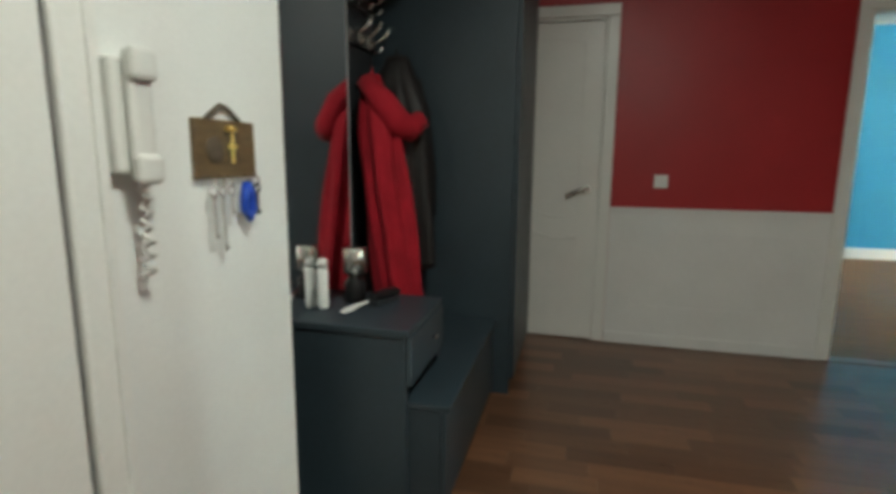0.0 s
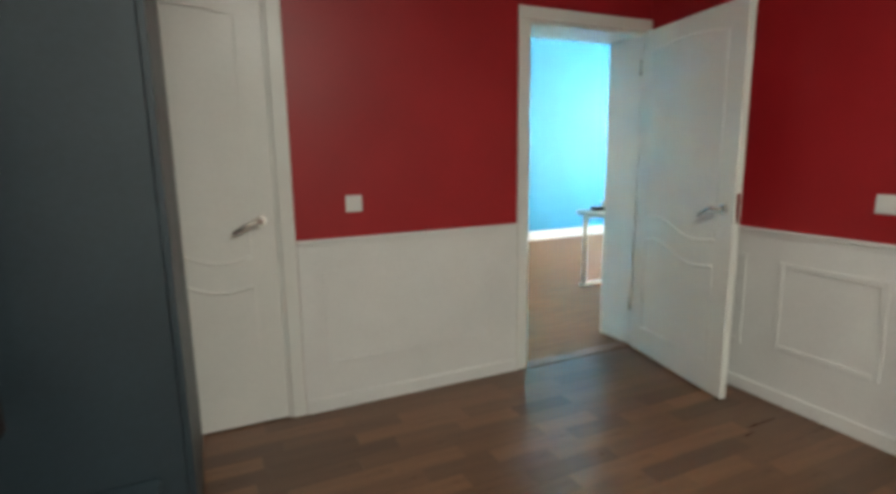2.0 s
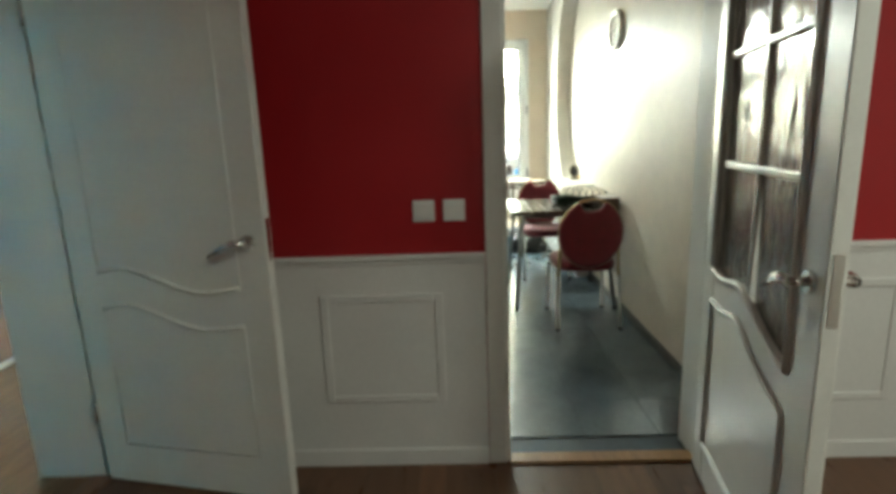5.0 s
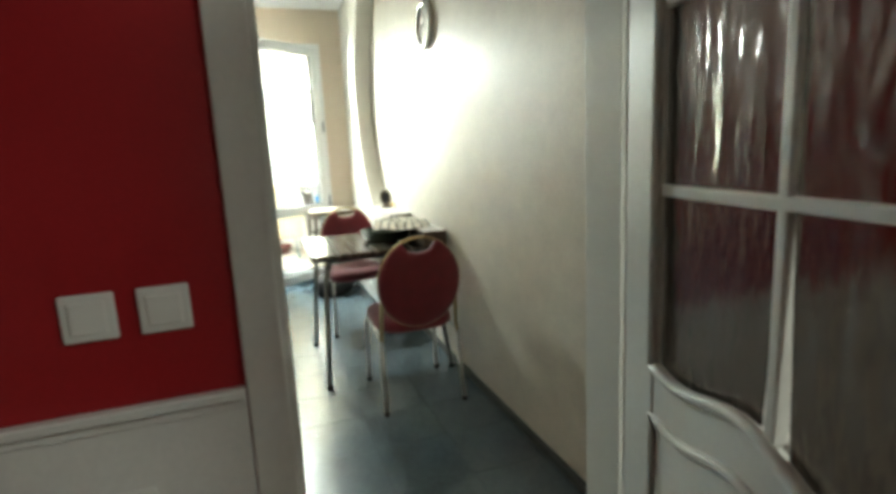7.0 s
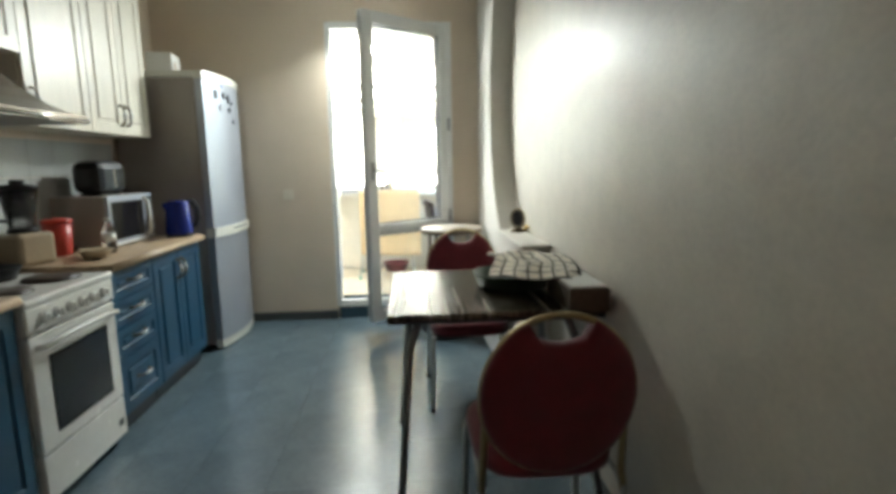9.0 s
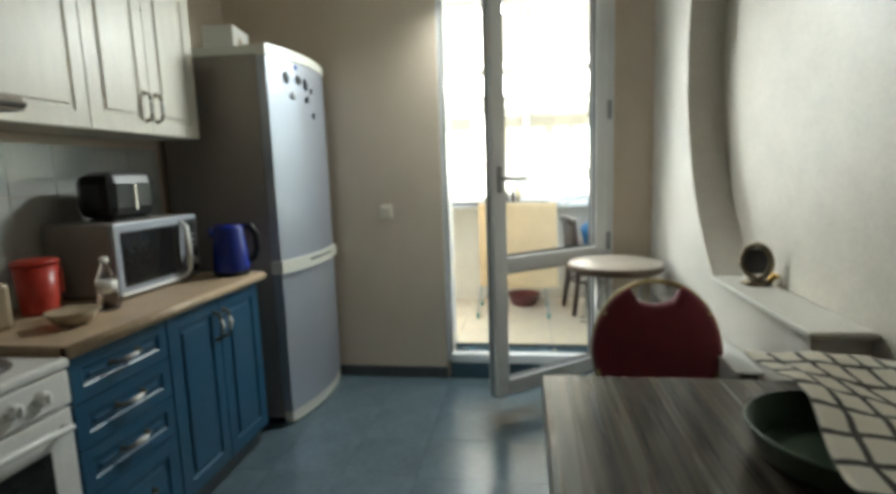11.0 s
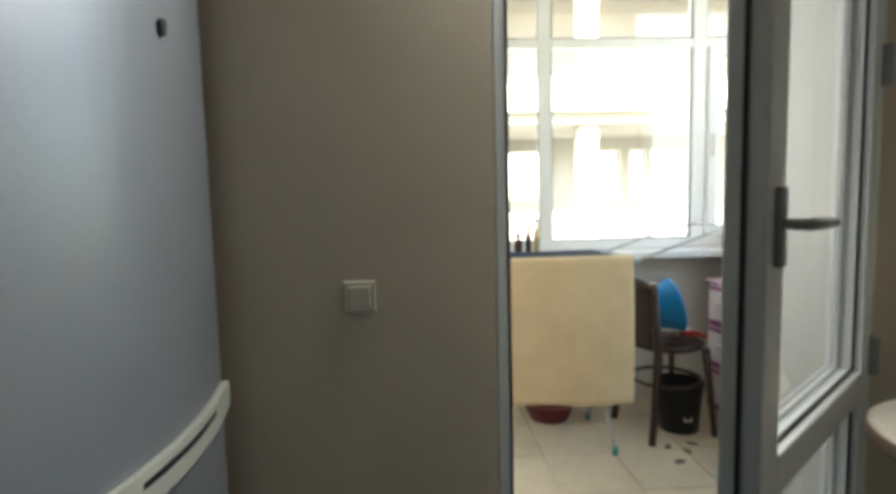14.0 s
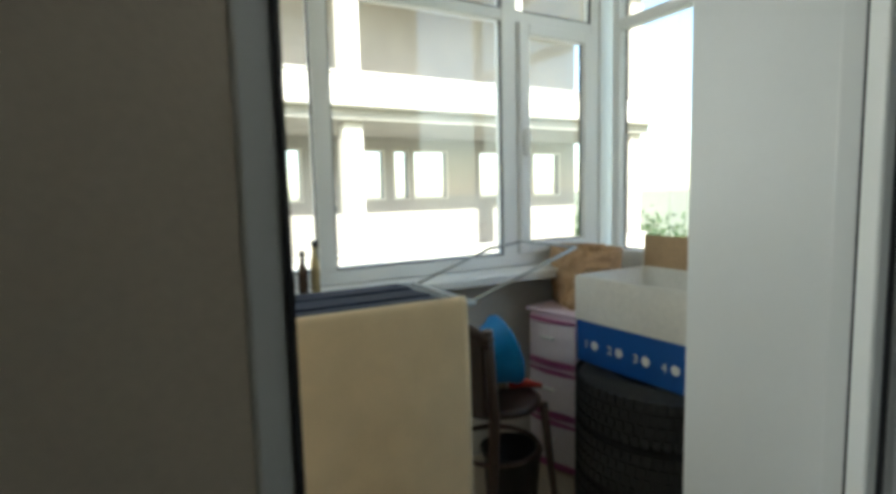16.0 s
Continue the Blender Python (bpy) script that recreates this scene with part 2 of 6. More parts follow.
structure("wall_kitchen_west", boxes((2.601, 2.00, 0, 2.606, NORTH, K_CEIL)), "grey_paper", "beige wall beside the kitchen doorway", "wall")
structure("wall_kitchen_east", boxes(
    (K_EAST, 2.297, 0, 7.42, NORTH, 2.95), (K_EAST, 1.28, 2.43, 7.42, 2.297, 2.95), (K_EAST, K_SOUTH, 0, 7.42, 1.28, 2.95),
    (K_EAST + 0.02, 1.28, -0.12, 7.42, 2.297, 0.09)), "grey_paper", "warm grey wallpapered wall with the balcony door", "wall")
structure("wall_blue_far", boxes((-0.2, 7.60, 0, 7.6, 8.0, 3.2)), "blue_wall", "bright sky-blue painted wall", "wall")
structure("wall_blue_west", boxes((-0.2, 3.92, 0, 0.0, 7.8, 3.2)), "blue_wall", "bright sky-blue painted wall", "wall")
structure("wall_blue_east", boxes((7.4, 3.92, 0, 7.6, 4.7, 3.2), (7.4, 6.9, 0, 7.6, 7.8, 3.2), (7.4, 4.7, 0, 7.6, 6.9, 0.9), (7.4, 4.7, 2.5, 7.6, 6.9, 3.2)), "blue_wall", "bright sky-blue painted wall", "wall")
structure("baseboard_blue_room", boxes((0, 7.56, 0, 7.4, 7.597, 0.13), bevel=0.006), "white_paint", "white baseboard below the blue wall", "baseboard")
structure("trim_blue_ceiling", boxes((0, 7.50, 3.0, 7.4, 7.597, 3.066), bevel=0.02), "ceiling_white", "white cove along the ceiling", "trim")
structure("baseboard_kitchen", boxes((2.66, K_SOUTH + 0.002, 0, 6.0, K_SOUTH + 0.020, 0.042), (7.078, 2.29, 0, 7.098, 3.05, 0.07), bevel=0.004), "dark_base", "dark plastic skirting along the kitchen wall", "baseboard")
structure("trim_threshold", boxes((2.43, 1.19, -0.004, 2.50, 1.95, 0.012), bevel=0.004), "oak_strip", "wooden threshold strip between laminate and tiles", "trim")

structure("trim_threshold_room", boxes((1.575, 3.60, -0.004, 2.40, 3.70, 0.006), bevel=0.003), "laminate", "dark wooden threshold strip of the blue room", "trim")

# balcony shell
structure("floor_balcony", boxes((7.42, -0.2, -0.1, 8.9, 4.2, 0.112)), "grout", "grout bed of the balcony floor", "floor")
structure("ceiling_balcony", boxes((7.42, -0.2, 2.75, 9.0, 4.2, 2.9)), "ceiling_white", "white balcony ceiling", "ceiling")
structure("wall_balcony", boxes((8.72, 0.22, 0.112, 8.86, 3.9, 1.06), (7.42, 0.22, 0.112, 8.72, 0.36, 1.06), (7.42, 3.76, 0.112, 8.72, 3.9, 2.75)), "balcony_wall", "pale balcony parapet below the windows", "wall")

M.update({
    "mirror": material("mirror", (0.85, 0.87, 0.87), 0.03, metal=1.0, vary=0.01),
    "slate_board": material("slate_board", (0.029, 0.045, 0.056), 0.45, vary=0.14, scale=3, grain=70, bump=0.1),
    "slate_dark": material("slate_dark", (0.03, 0.035, 0.04), 0.45, vary=0.2),
    "red_cloth": material("red_cloth", (0.34, 0.010, 0.022), 0.8, vary=0.25, scale=10, grain=200, bump=0.3, sheen=0.04, spec=0.2),
    "black_leather": material("black_leather", (0.012, 0.010, 0.010), 0.6, vary=0.4, scale=14, grain=120, bump=0.5),
    "black_plastic": material("black_plastic", (0.012, 0.012, 0.013), 0.35, vary=0.2, spec=0.3),
    "grey_plastic": material("grey_plastic", (0.33, 0.34, 0.35), 0.4, vary=0.1),
    "ivory_plastic": material("ivory_plastic", (0.70, 0.70, 0.66), 0.4, vary=0.03),
    "wood_plaque": material("wood_plaque", (0.13, 0.085, 0.04), 0.45, vary=0.35, scale=12, grain=60, stretch=(1, 1, 6)),
    "gold": material("gold", (0.72, 0.50, 0.16), 0.3, metal=1.0, vary=0.1),
    "blue_fob": material("blue_fob", (0.01, 0.06, 0.42), 0.35),
    "maroon": material("maroon", (0.17, 0.012, 0.022), 0.8, vary=0.18, scale=20, grain=260, bump=0.3, sheen=0.4),
    "gold_paint": material("gold_paint", (0.42, 0.33, 0.17), 0.35, metal=0.7, vary=0.1),
    "steel_leg": material("steel_leg", (0.55, 0.55, 0.52), 0.3, metal=0.9, vary=0.1),
    "table_leg_grey": material("table_leg_grey", (0.22, 0.23, 0.22), 0.35, metal=0.6, vary=0.1),
    "dark_wenge": material("dark_wenge", (0.036, 0.028, 0.021), 0.26, vary=0.5, scale=5, grain=14, stretch=(0.12, 6, 1), second=(0.15, 0.125, 0.095)),
    "blue_front": material("blue_front", (0.009, 0.064, 0.125), 0.4, vary=0.12, scale=6, grain=60, bump=0.08),
    "cream_front": material("cream_front", (0.70, 0.66, 0.56), 0.4, vary=0.07, scale=5, grain=50, stretch=(6, 6, 1), bump=0.1),
    "worktop": material("worktop", (0.46, 0.34, 0.22), 0.4, vary=0.18, scale=7, grain=40),
    "enamel": material("enamel", (0.72, 0.71, 0.67), 0.25, vary=0.05),
    "hotplate": material("hotplate", (0.045, 0.03, 0.022), 0.5, vary=0.3),
    "oven_glass": material("oven_glass", (0.015, 0.014, 0.013), 0.12, vary=0.3, spec=0.35),
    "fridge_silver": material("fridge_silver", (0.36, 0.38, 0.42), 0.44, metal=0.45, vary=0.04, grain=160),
    # grey-brown: on the fridge, shade put into the colour of a silver-grey side
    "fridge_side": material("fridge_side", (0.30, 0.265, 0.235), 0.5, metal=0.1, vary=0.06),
    "fridge_trim": material("fridge_trim", (0.66, 0.65, 0.57), 0.35, vary=0.04),
    "hood_metal": material("hood_metal", (0.20, 0.17, 0.14), 0.35, metal=0.7, vary=0.2),
    "splash_tile": material("splash_tile", (0.46, 0.47, 0.44), 0.25, vary=0.05, random_piece=0.04),
    "kettle_blue": material("kettle_blue", (0.008, 0.022, 0.22), 0.22, vary=0.1),
    "red_plastic": material("red_plastic", (0.46, 0.035, 0.02), 0.35, vary=0.1),
    "tan_plastic": material("tan_plastic", (0.42, 0.33, 0.22), 0.35, vary=0.08),
    "cardboard": material("cardboard", (0.40, 0.27, 0.15), 0.8, vary=0.15, scale=8, grain=80, bump=0.2),
    "brown_carton": material("brown_carton", (0.10, 0.075, 0.05), 0.6, vary=0.25),
    "grey_stone_top": material("grey_stone_top", (0.50, 0.44, 0.37), 0.35, vary=0.2, scale=6, grain=25, stretch=(1, 7, 1)),
    "green_enamel": material("green_enamel", (0.05, 0.08, 0.05), 0.3, vary=0.2),
    "screen_dark": material("screen_dark", (0.02, 0.022, 0.026), 0.15),
    "paper_white": material("paper_white", (0.75, 0.74, 0.70), 0.7, vary=0.05),
    "cable_dark": material("cable_dark", (0.02, 0.10, 0.22), 0.6),
    "pier_paper": material("pier_paper", (0.66, 0.63, 0.57), 0.5, vary=0.06, scale=5, grain=60, bump=0.4),
})


def checked_cloth():
    m = material("checked_cloth", (0.74, 0.69, 0.58), 0.85, vary=0.08, grain=200, bump=0.2)
    n, l = m.node_tree.nodes, m.node_tree.links
    co = n.new("ShaderNodeTexCoord")
    sep = n.new("ShaderNodeSeparateXYZ")
    l.new(co.outputs["UV"], sep.inputs[0])
    lines = []
    for axis in ("X", "Y"):
        k = n.new("ShaderNodeMath"); k.operation = "MULTIPLY"; k.inputs[1].default_value = 7.0
        fr = n.new("ShaderNodeMath"); fr.operation = "FRACT"
        lt = n.new("ShaderNodeMath"); lt.operation = "LESS_THAN"; lt.inputs[1].default_value = 0.2
        l.new(sep.outputs[axis], k.inputs[0]); l.new(k.outputs[0], fr.inputs[0]); l.new(fr.outputs[0], lt.inputs[0])
        lines.append(lt)
    mx = n.new("ShaderNodeMath"); mx.operation = "MAXIMUM"
    l.new(lines[0].outputs[0], mx.inputs[0]); l.new(lines[1].outputs[0], mx.inputs[1])
    mix = n.new("ShaderNodeMix"); mix.data_type = "RGBA"
    b = n["Principled BSDF"]
    old = b.inputs["Base Color"].links[0].from_socket
    l.new(mx.outputs[0], mix.inputs["Factor"]); l.new(old, mix.inputs["A"])
    mix.inputs["B"].default_value = (0.06, 0.05, 0.042, 1)
    l.new(mix.outputs["Result"], b.inputs["Base Color"])
    return m


M["checked_cloth"] = checked_cloth()


# ---- doors ----
def ring_moulding(outline, y, r=0.007):
    """A rounded bead that runs round a closed outline of (x, z) on a face at y."""
    bm = bmesh.new()
    pts = [(a, y, b) for a, b in outline]
    add_tube(bm, pts + [pts[0]], r, 6)
    return bm


def wave(x0, x1, z, amp, slope=0.0, n=22):
    """A swept wave line from x0 to x1 at height z, sinking by slope."""
    return [(x0 + (x1 - x0) * u, z + amp * math.sin(2 * math.pi * (u * 1.05 + 0.02)) * (1 - 0.3 * u) - slope * (3 * u * u - 2 * u ** 3)) for u in (k / (n - 1) for k in range(n))]


def lever_handle(parent, x, z, face, way):
    """Rosette, neck and curved lever on both faces of a leaf."""
    for s in (-1, 1):
        bm = bmesh.new()
        add_tube(bm, [(x, s * face, z), (x, s * (face + 0.012), z)], 0.026, 16)
        add_tube(bm, [(x, s * (face + 0.010), z), (x, s * (face + 0.045), z)], 0.011, 10)
        add_tube(bm, [(x, s * (face + 0.045), z), (x + way * 0.035, s * (face + 0.052), z + 0.002), (x + way * 0.08, s * (face + 0.049), z - 0.018), (x + way * 0.13, s * (face + 0.046), z - 0.046)], [0.014, 0.013, 0.011, 0.009], 10)
        part("door_handle", bm, "chrome", parent, "worn chrome lever handle")


def panel_door(name, at, turn, w, h, label, mat="door_white"):
    d = thing(name, at, turn, label, "door", kind="structure")
    t = 0.02
    part("leaf", boxes((0, -t, 0, w, t, h), bevel=0.004), mat, d)
    for s in (-1, 1):
        up = [(0.12, h - 0.13)] + [(0.12 + (w - 0.24) * k / 8, h - 0.13 + 0.03 * math.sin(math.pi * k / 8)) for k in range(1, 8)] + [(w - 0.12, h - 0.13)]
        part("upper_moulding", ring_moulding(wave(0.12, w - 0.12, 0.875, 0.028, 0.05) + up[::-1], s * (t - 0.0015), 0.005), mat, d)
        part("wave_bead", tube([(a, s * t, b) for a, b in wave(0.12, w - 0.12, 0.875, 0.028, 0.05)], 0.008, 8), mat, d)
        part("lower_moulding", ring_moulding([(0.12, 0.17), (w - 0.12, 0.17)] + wave(0.12, w - 0.12, 0.735, 0.028, 0.05)[::-1], s * (t - 0.0015), 0.005), mat, d)
        part("wave_bead", tube([(a, s * t, b) for a, b in wave(0.12, w - 0.12, 0.735, 0.028, 0.05)], 0.008, 8), mat, d)
    lever_handle(d, w - 0.065, 1.0, t, -1)
    part("latch", boxes((w - 0.001, -0.011, 0.93, w + 0.0015, 0.011, 1.08)), "chrome", d, "brass-toned latch plate")
    for z in (0.25, h - 0.25):
        part("hinge", tube([(0, -t - 0.006, z), (0, -t - 0.006, z + 0.09)], 0.007, 8), "chrome", d)
    return d


def casing(name, axis, wall, a0, a1, h, depth, side, label, w=0.07, wl=None, wr=None, mat="door_white"):
    """Jamb lining and flat casing with a stepped edge round an opening. axis: the direction that the opening's width runs in."""
    wl, wr = w if wl is None else wl, w if wr is None else wr
    d = thing(name, (0, 0, 0), 0, label, "door frame", kind="structure")
    def put(u0, v0, z0, u1, v1, z1, b=0.005):
        return boxes((u0, v0, z0, u1, v1, z1), bevel=b) if axis == "x" else boxes((v0, u0, z0, v1, u1, z1), bevel=b)
    f0, f1 = wall - side * 0.016, wall - side * 0.001
    part("jamb", put(a0 - 0.004, wall, 0, a0 + 0.014, wall + side * depth, h, 0.002), mat, d)
    part("jamb", put(a1 - 0.014, wall, 0, a1 + 0.004, wall + side * depth, h, 0.002), mat, d)
    part("head", put(a0 + 0.014, wall, h - 0.018, a1 - 0.014, wall + side * depth, h + 0.004, 0.002), mat, d)
    part("casing_side", put(a0 - wl, f0, 0, a0, f1, h), mat, d)
    part("casing_side", put(a1, f0, 0, a1 + wr, f1, h), mat, d)
    part("casing_head", put(a0 - wl, f0, h, a1 + wr, f1, h + w), mat, d)
    part("casing_bead", put(a0 - wl, f0 - side * 0.006, 0, a0 - wl + 0.018, f0, h + w, 0.003), mat, d)
    return d


casing("door_1_frame", "x", NORTH, -0.60, 0.17, 2.06, 0.28, 1, "white casing round the closed door")
panel_door("door_1", (-0.585, NORTH + 0.022, 0.006), 0, 0.74, 2.03, "closed white panelled door with a chrome lever")
casing("door_2_frame", "x", NORTH, 1.56, 2.415, 2.02, 0.292, 1, "white casing round the blue room's doorway", wr=0.043)
panel_door("door_2", (2.395, NORTH - 0.03, 0.008), -101.0, 0.83, 2.0, "white panelled door with wavy mouldings, standing open")
casing("door_3_frame", "y", EAST, 1.185, 1.962, 2.04, 0.141, 1, "white casing round the kitchen doorway", wr=0.073, wl=0.08)


def glazed_door(name, at, turn, w, h):
    d = thing(name, at, turn, "white glazed door with rippled panes, standing open", "door", kind="structure")
    t = 0.02
    x0, x1, top = 0.115, w - 0.135, h - 0.13
    def low(u):
        v = max(0.0, (u - 0.38) / 0.62)
        return 0.838 - 0.018 * math.sin(2 * math.pi * u / 0.56) * (1 - u) - 0.105 * (3 * v * v - 2 * v ** 3)
    line = [(x0 + (x1 - x0) * k / 20, low(k / 20)) for k in range(21)]
    part("stile", boxes((0, -t, 0, x0, t, h), bevel=0.004), "door_white", d)
    part("stile", boxes((x1, -t, 0, w, t, h), bevel=0.004), "door_white", d)
    part("top_rail", boxes((x0, -t, top, x1, t, h), bevel=0.004), "door_white", d)
    part("lower_panel", prism([(x0, 0), (x1, 0)] + line[::-1], 2 * t - 0.006, "y", -t + 0.003), "door_white", d)
    part("glazing_bead", ring_moulding(line + [(x1, top), (x0, top)], -t, 0.012), "door_white", d)
    part("glazing_bead", ring_moulding(line + [(x1, top), (x0, top)], t, 0.012), "door_white", d)
    rows = [1.203, 1.55, top]
    xm = (x0 + x1) / 2
    part("muntin", boxes((xm - 0.010, -0.014, low(0.5), xm + 0.010, 0.014, top), bevel=0.004), "door_white", d)
    for z in rows[:-1]:
        part("muntin", boxes((x0, -0.015, z - 0.011, x1, 0.015, z + 0.011), bevel=0.004), "door_white", d)
    for a, b, half in ((x0 + 0.004, xm - 0.012, line[:10]), (xm + 0.012, x1 - 0.004, line[11:])):
        part("pane", prism([(min(max(p, a), b), q + 0.004) for p, q in half] + [(b, rows[0] - 0.012), (a, rows[0] - 0.012)], 0.005, "y", -0.0025), "wavy_glass", d, "rippled amber-tinged glass pane")
        for z0, z1 in zip(rows, rows[1:]):
            part("pane", boxes((a, -0.0025, z0 + 0.012, b, 0.0025, z1 - 0.012)), "wavy_glass", d, "rippled amber-tinged glass pane")
    for s in (-1, 1):
        second = [(x, z - 0.11) for x, z in line]
        part("lower_moulding", ring_moulding([(x0, 0.16), (x1, 0.16)] + second[::-1], s * t, 0.011), "door_white", d)
    lever_handle(d, w - 0.062, 0.985, t, -1)
    part("latch", boxes((w - 0.001, -0.011, 0.90, w + 0.0015, 0.011, 1.06)), "chrome", d)
    for z in (0.25, h - 0.25):
        part("hinge", tube([(0, t + 0.006, z), (0, t + 0.006, z + 0.09)], 0.007, 8), "chrome", d)
    return d


glazed_door("door_3", (2.41, 1.20, 0.01), 170.6, 0.868, 2.0)


# ---- panelling ----
def wainscot(name, axis, wall, side, a0, a1, fields, label, proud=0.018):
    d = thing(name, (0, 0, 0), 0, label, "wall panelling", kind="structure")
    def put(u0, d0, z0, u1, d1, z1, b=0.004):
        v0, v1 = wall - side * d0, wall - side * d1
        return boxes((u0, v0, z0, u1, v1, z1), bevel=b) if axis == "x" else boxes((v0, u0, z0, v1, u1, z1), bevel=b)
    part("backing", put(a0, 0.001, 0, a1, 0.011, DADO - 0.022, 0.001), "white_paint", d)
    part("cap_rail", put(a0, 0.001, DADO - 0.022, a1, 0.026, DADO, 0.005), "white_paint", d)
    part("rail_bead", put(a0, 0.0115, DADO - 0.040, a1, 0.016, DADO - 0.022, 0.002), "white_paint", d)
    part("skirting", put(a0, 0.0115, 0, a1, 0.022, 0.075), "white_paint", d)
    for f0, f1, z0, z1 in fields:
        for r in ((f0, z0, f0 + 0.032, z1), (f1 - 0.032, z0, f1, z1), (f0 + 0.032, z0, f1 - 0.032, z0 + 0.032), (f0 + 0.032, z1 - 0.032, f1 - 0.032, z1)):
            part("frame_strip", put(r[0], 0.0115, r[1], r[2], proud, r[3], 0.003), "white_paint", d)
    return d


wainscot("trim_wainscot_north", "x", NORTH, 1, 0.242, 1.489, [(0.36, 1.33, 0.235, 0.735)], "white painted panelling below the red wall", 0.0145)
wainscot("trim_wainscot_east", "y", EAST, 1, 2.037, 3.60, [(2.205, 2.69, 0.285, 0.742), (2.86, 3.45, 0.255, 0.755)], "white painted panelling beside the kitchen doorway")
wainscot("trim_wainscot_south_part", "y", EAST, 1, -1.39, 1.10, [(0.45, 0.95, 0.255, 0.755), (-0.5, 0.2, 0.255, 0.755)], "white painted panelling beyond the kitchen doorway")


M["switch_cream"] = material("switch_cream", (0.72, 0.66, 0.54), 0.35, vary=0.02)


def wall_switch(at, turn, label, s=0.082, mat="plastic_white"):
    d = thing("light_switch", at, turn, label, "light switch", "wall switches")
    part("plate", boxes((-s / 2, -0.009, -s / 2, s / 2, 0, s / 2), bevel=0.004), mat, d)
    part("rocker", boxes((-s * 0.34, -0.0135, -s * 0.34, s * 0.34, -0.0085, s * 0.34), bevel=0.003), mat, d)
    return d


wall_switch((0.535, NORTH - 0.0005, 1.065), 0, "square white switch on the red wall")
wall_switch((EAST - 0.0005, 2.265, 1.065), -90, "square white switch beside the kitchen doorway")
wall_switch((EAST - 0.0005, 2.15, 1.065), -90, "square white switch beside the kitchen doorway")
wall_switch((K_EAST - 0.0005, 2.648, 1.067), -90, "square cream switch on the warm grey kitchen wall", 0.082, "switch_cream")


# ---- hall: coat corner ----
def wardrobe():
    d = thing("wardrobe", (0, 0, 0), 0, "tall slate-grey wardrobe with smooth sides beside the coats", "wardrobe")
    part("side_panel", boxes((-0.985, 2.65, 0.0, -0.262, 2.672, 2.45), bevel=0.002), "slate_board", d)
    part("side_panel", boxes((-0.985, 3.40, 0.0, -0.262, 3.422, 2.45), bevel=0.002), "slate_board", d)
    part("top_panel", boxes((-0.985, 2.672, 2.428, -0.262, 3.40, 2.45)), "slate_board", d)
    part("plinth", boxes((-0.985, 2.672, 0, -0.29, 3.40, 0.08)), "slate_dark", d)
    for a, b in ((2.652, 3.034), (3.038, 3.42)):
        part("door", boxes((-0.260, a, 0.085, -0.240, b, 2.445), bevel=0.002), "slate_board", d)


def coat_rack():
    d = thing("coat_rack", (0, 0, 0), 0, "slate-grey wall panel with chrome double coat hooks", "coat rack")
    part("back_panel", boxes((-0.998, 1.45, 0.0, -0.978, 2.648, 2.2), bevel=0.002), "slate_dark", d)
    part("top_shelf", boxes((-0.978, 1.45, 2.06, -0.60, 2.648, 2.082), bevel=0.002), "slate_dark", d)
    part("hook_rail", boxes((-0.977, 2.27, 1.70, -0.962, 2.63, 1.79), bevel=0.003), "slate_dark", d)
    part("hook_rail", boxes((-0.977, 2.27, 1.86, -0.962, 2.63, 1.95), bevel=0.003), "slate_dark", d)
    for z, ys in ((1.72, (2.34, 2.45, 2.56)), (1.89, (2.34, 2.45, 2.56))):
        for y in ys:
            bm = bmesh.new()
            add_box(bm, -0.961, y - 0.012, z - 0.02, -0.955, y + 0.012, z + 0.04, 0.003)
            add_tube(bm, [(-0.955, y, z + 0.02), (-0.915, y, z + 0.015), (-0.875, y + 0.008, z + 0.045), (-0.855, y + 0.014, z + 0.085)], [0.007, 0.006, 0.006, 0.007], 8)
            add_tube(bm, [(-0.955, y, z - 0.005), (-0.93, y, z - 0.03), (-0.905, y, z - 0.03), (-0.89, y, z - 0.005)], 0.006, 8)
            part("hook", bm, "chrome", d, "bent chrome double hook")


def tall_mirror():
    d = thing("wall_mirror", (0, 0, 0), 0, "frameless upright mirror above the low cabinet", "mirror")
    part("backing", boxes((-0.977, 1.50, 0.657, -0.876, 2.11, 2.05), bevel=0.002), "slate_dark", d)
    part("glass", boxes((-0.8755, 1.502, 0.66, -0.871, 2.108, 2.045)), "mirror", d)
    part("edge_strip", boxes((-0.977, 2.111, 0.657, -0.869, 2.119, 2.05), bevel=0.002), "grey_plastic", d)


def low_cabinet():
    d = thing("hall_cabinet", (0, 0, 0), 0, "low slate-grey cabinet with one drawer under the mirror", "cabinet")
    part("top", boxes((-0.975, 1.63, 0.632, -0.462, 2.065, 0.655), bevel=0.003), "slate_board", d)
    part("end_panel", boxes((-0.975, 1.64, 0.0, -0.475, 1.66, 0.631), bevel=0.002), "slate_board", d)
    part("end_panel", boxes((-0.975, 2.035, 0.405, -0.475, 2.055, 0.631), bevel=0.002), "slate_board", d)
    part("shelf", boxes((-0.975, 1.661, 0.45, -0.475, 2.034, 0.468), bevel=0.002), "slate_board", d)
    dr = part("drawer", boxes((-0.474, 1.642, 0.462, -0.456, 2.053, 0.630), bevel=0.003), "slate_board", d)
    part("knob", tube([(-0.457, 1.90, 0.55), (-0.445, 1.90, 0.55), (-0.437, 1.90, 0.55)], [0.005, 0.006, 0.011], 10), "chrome", dr)


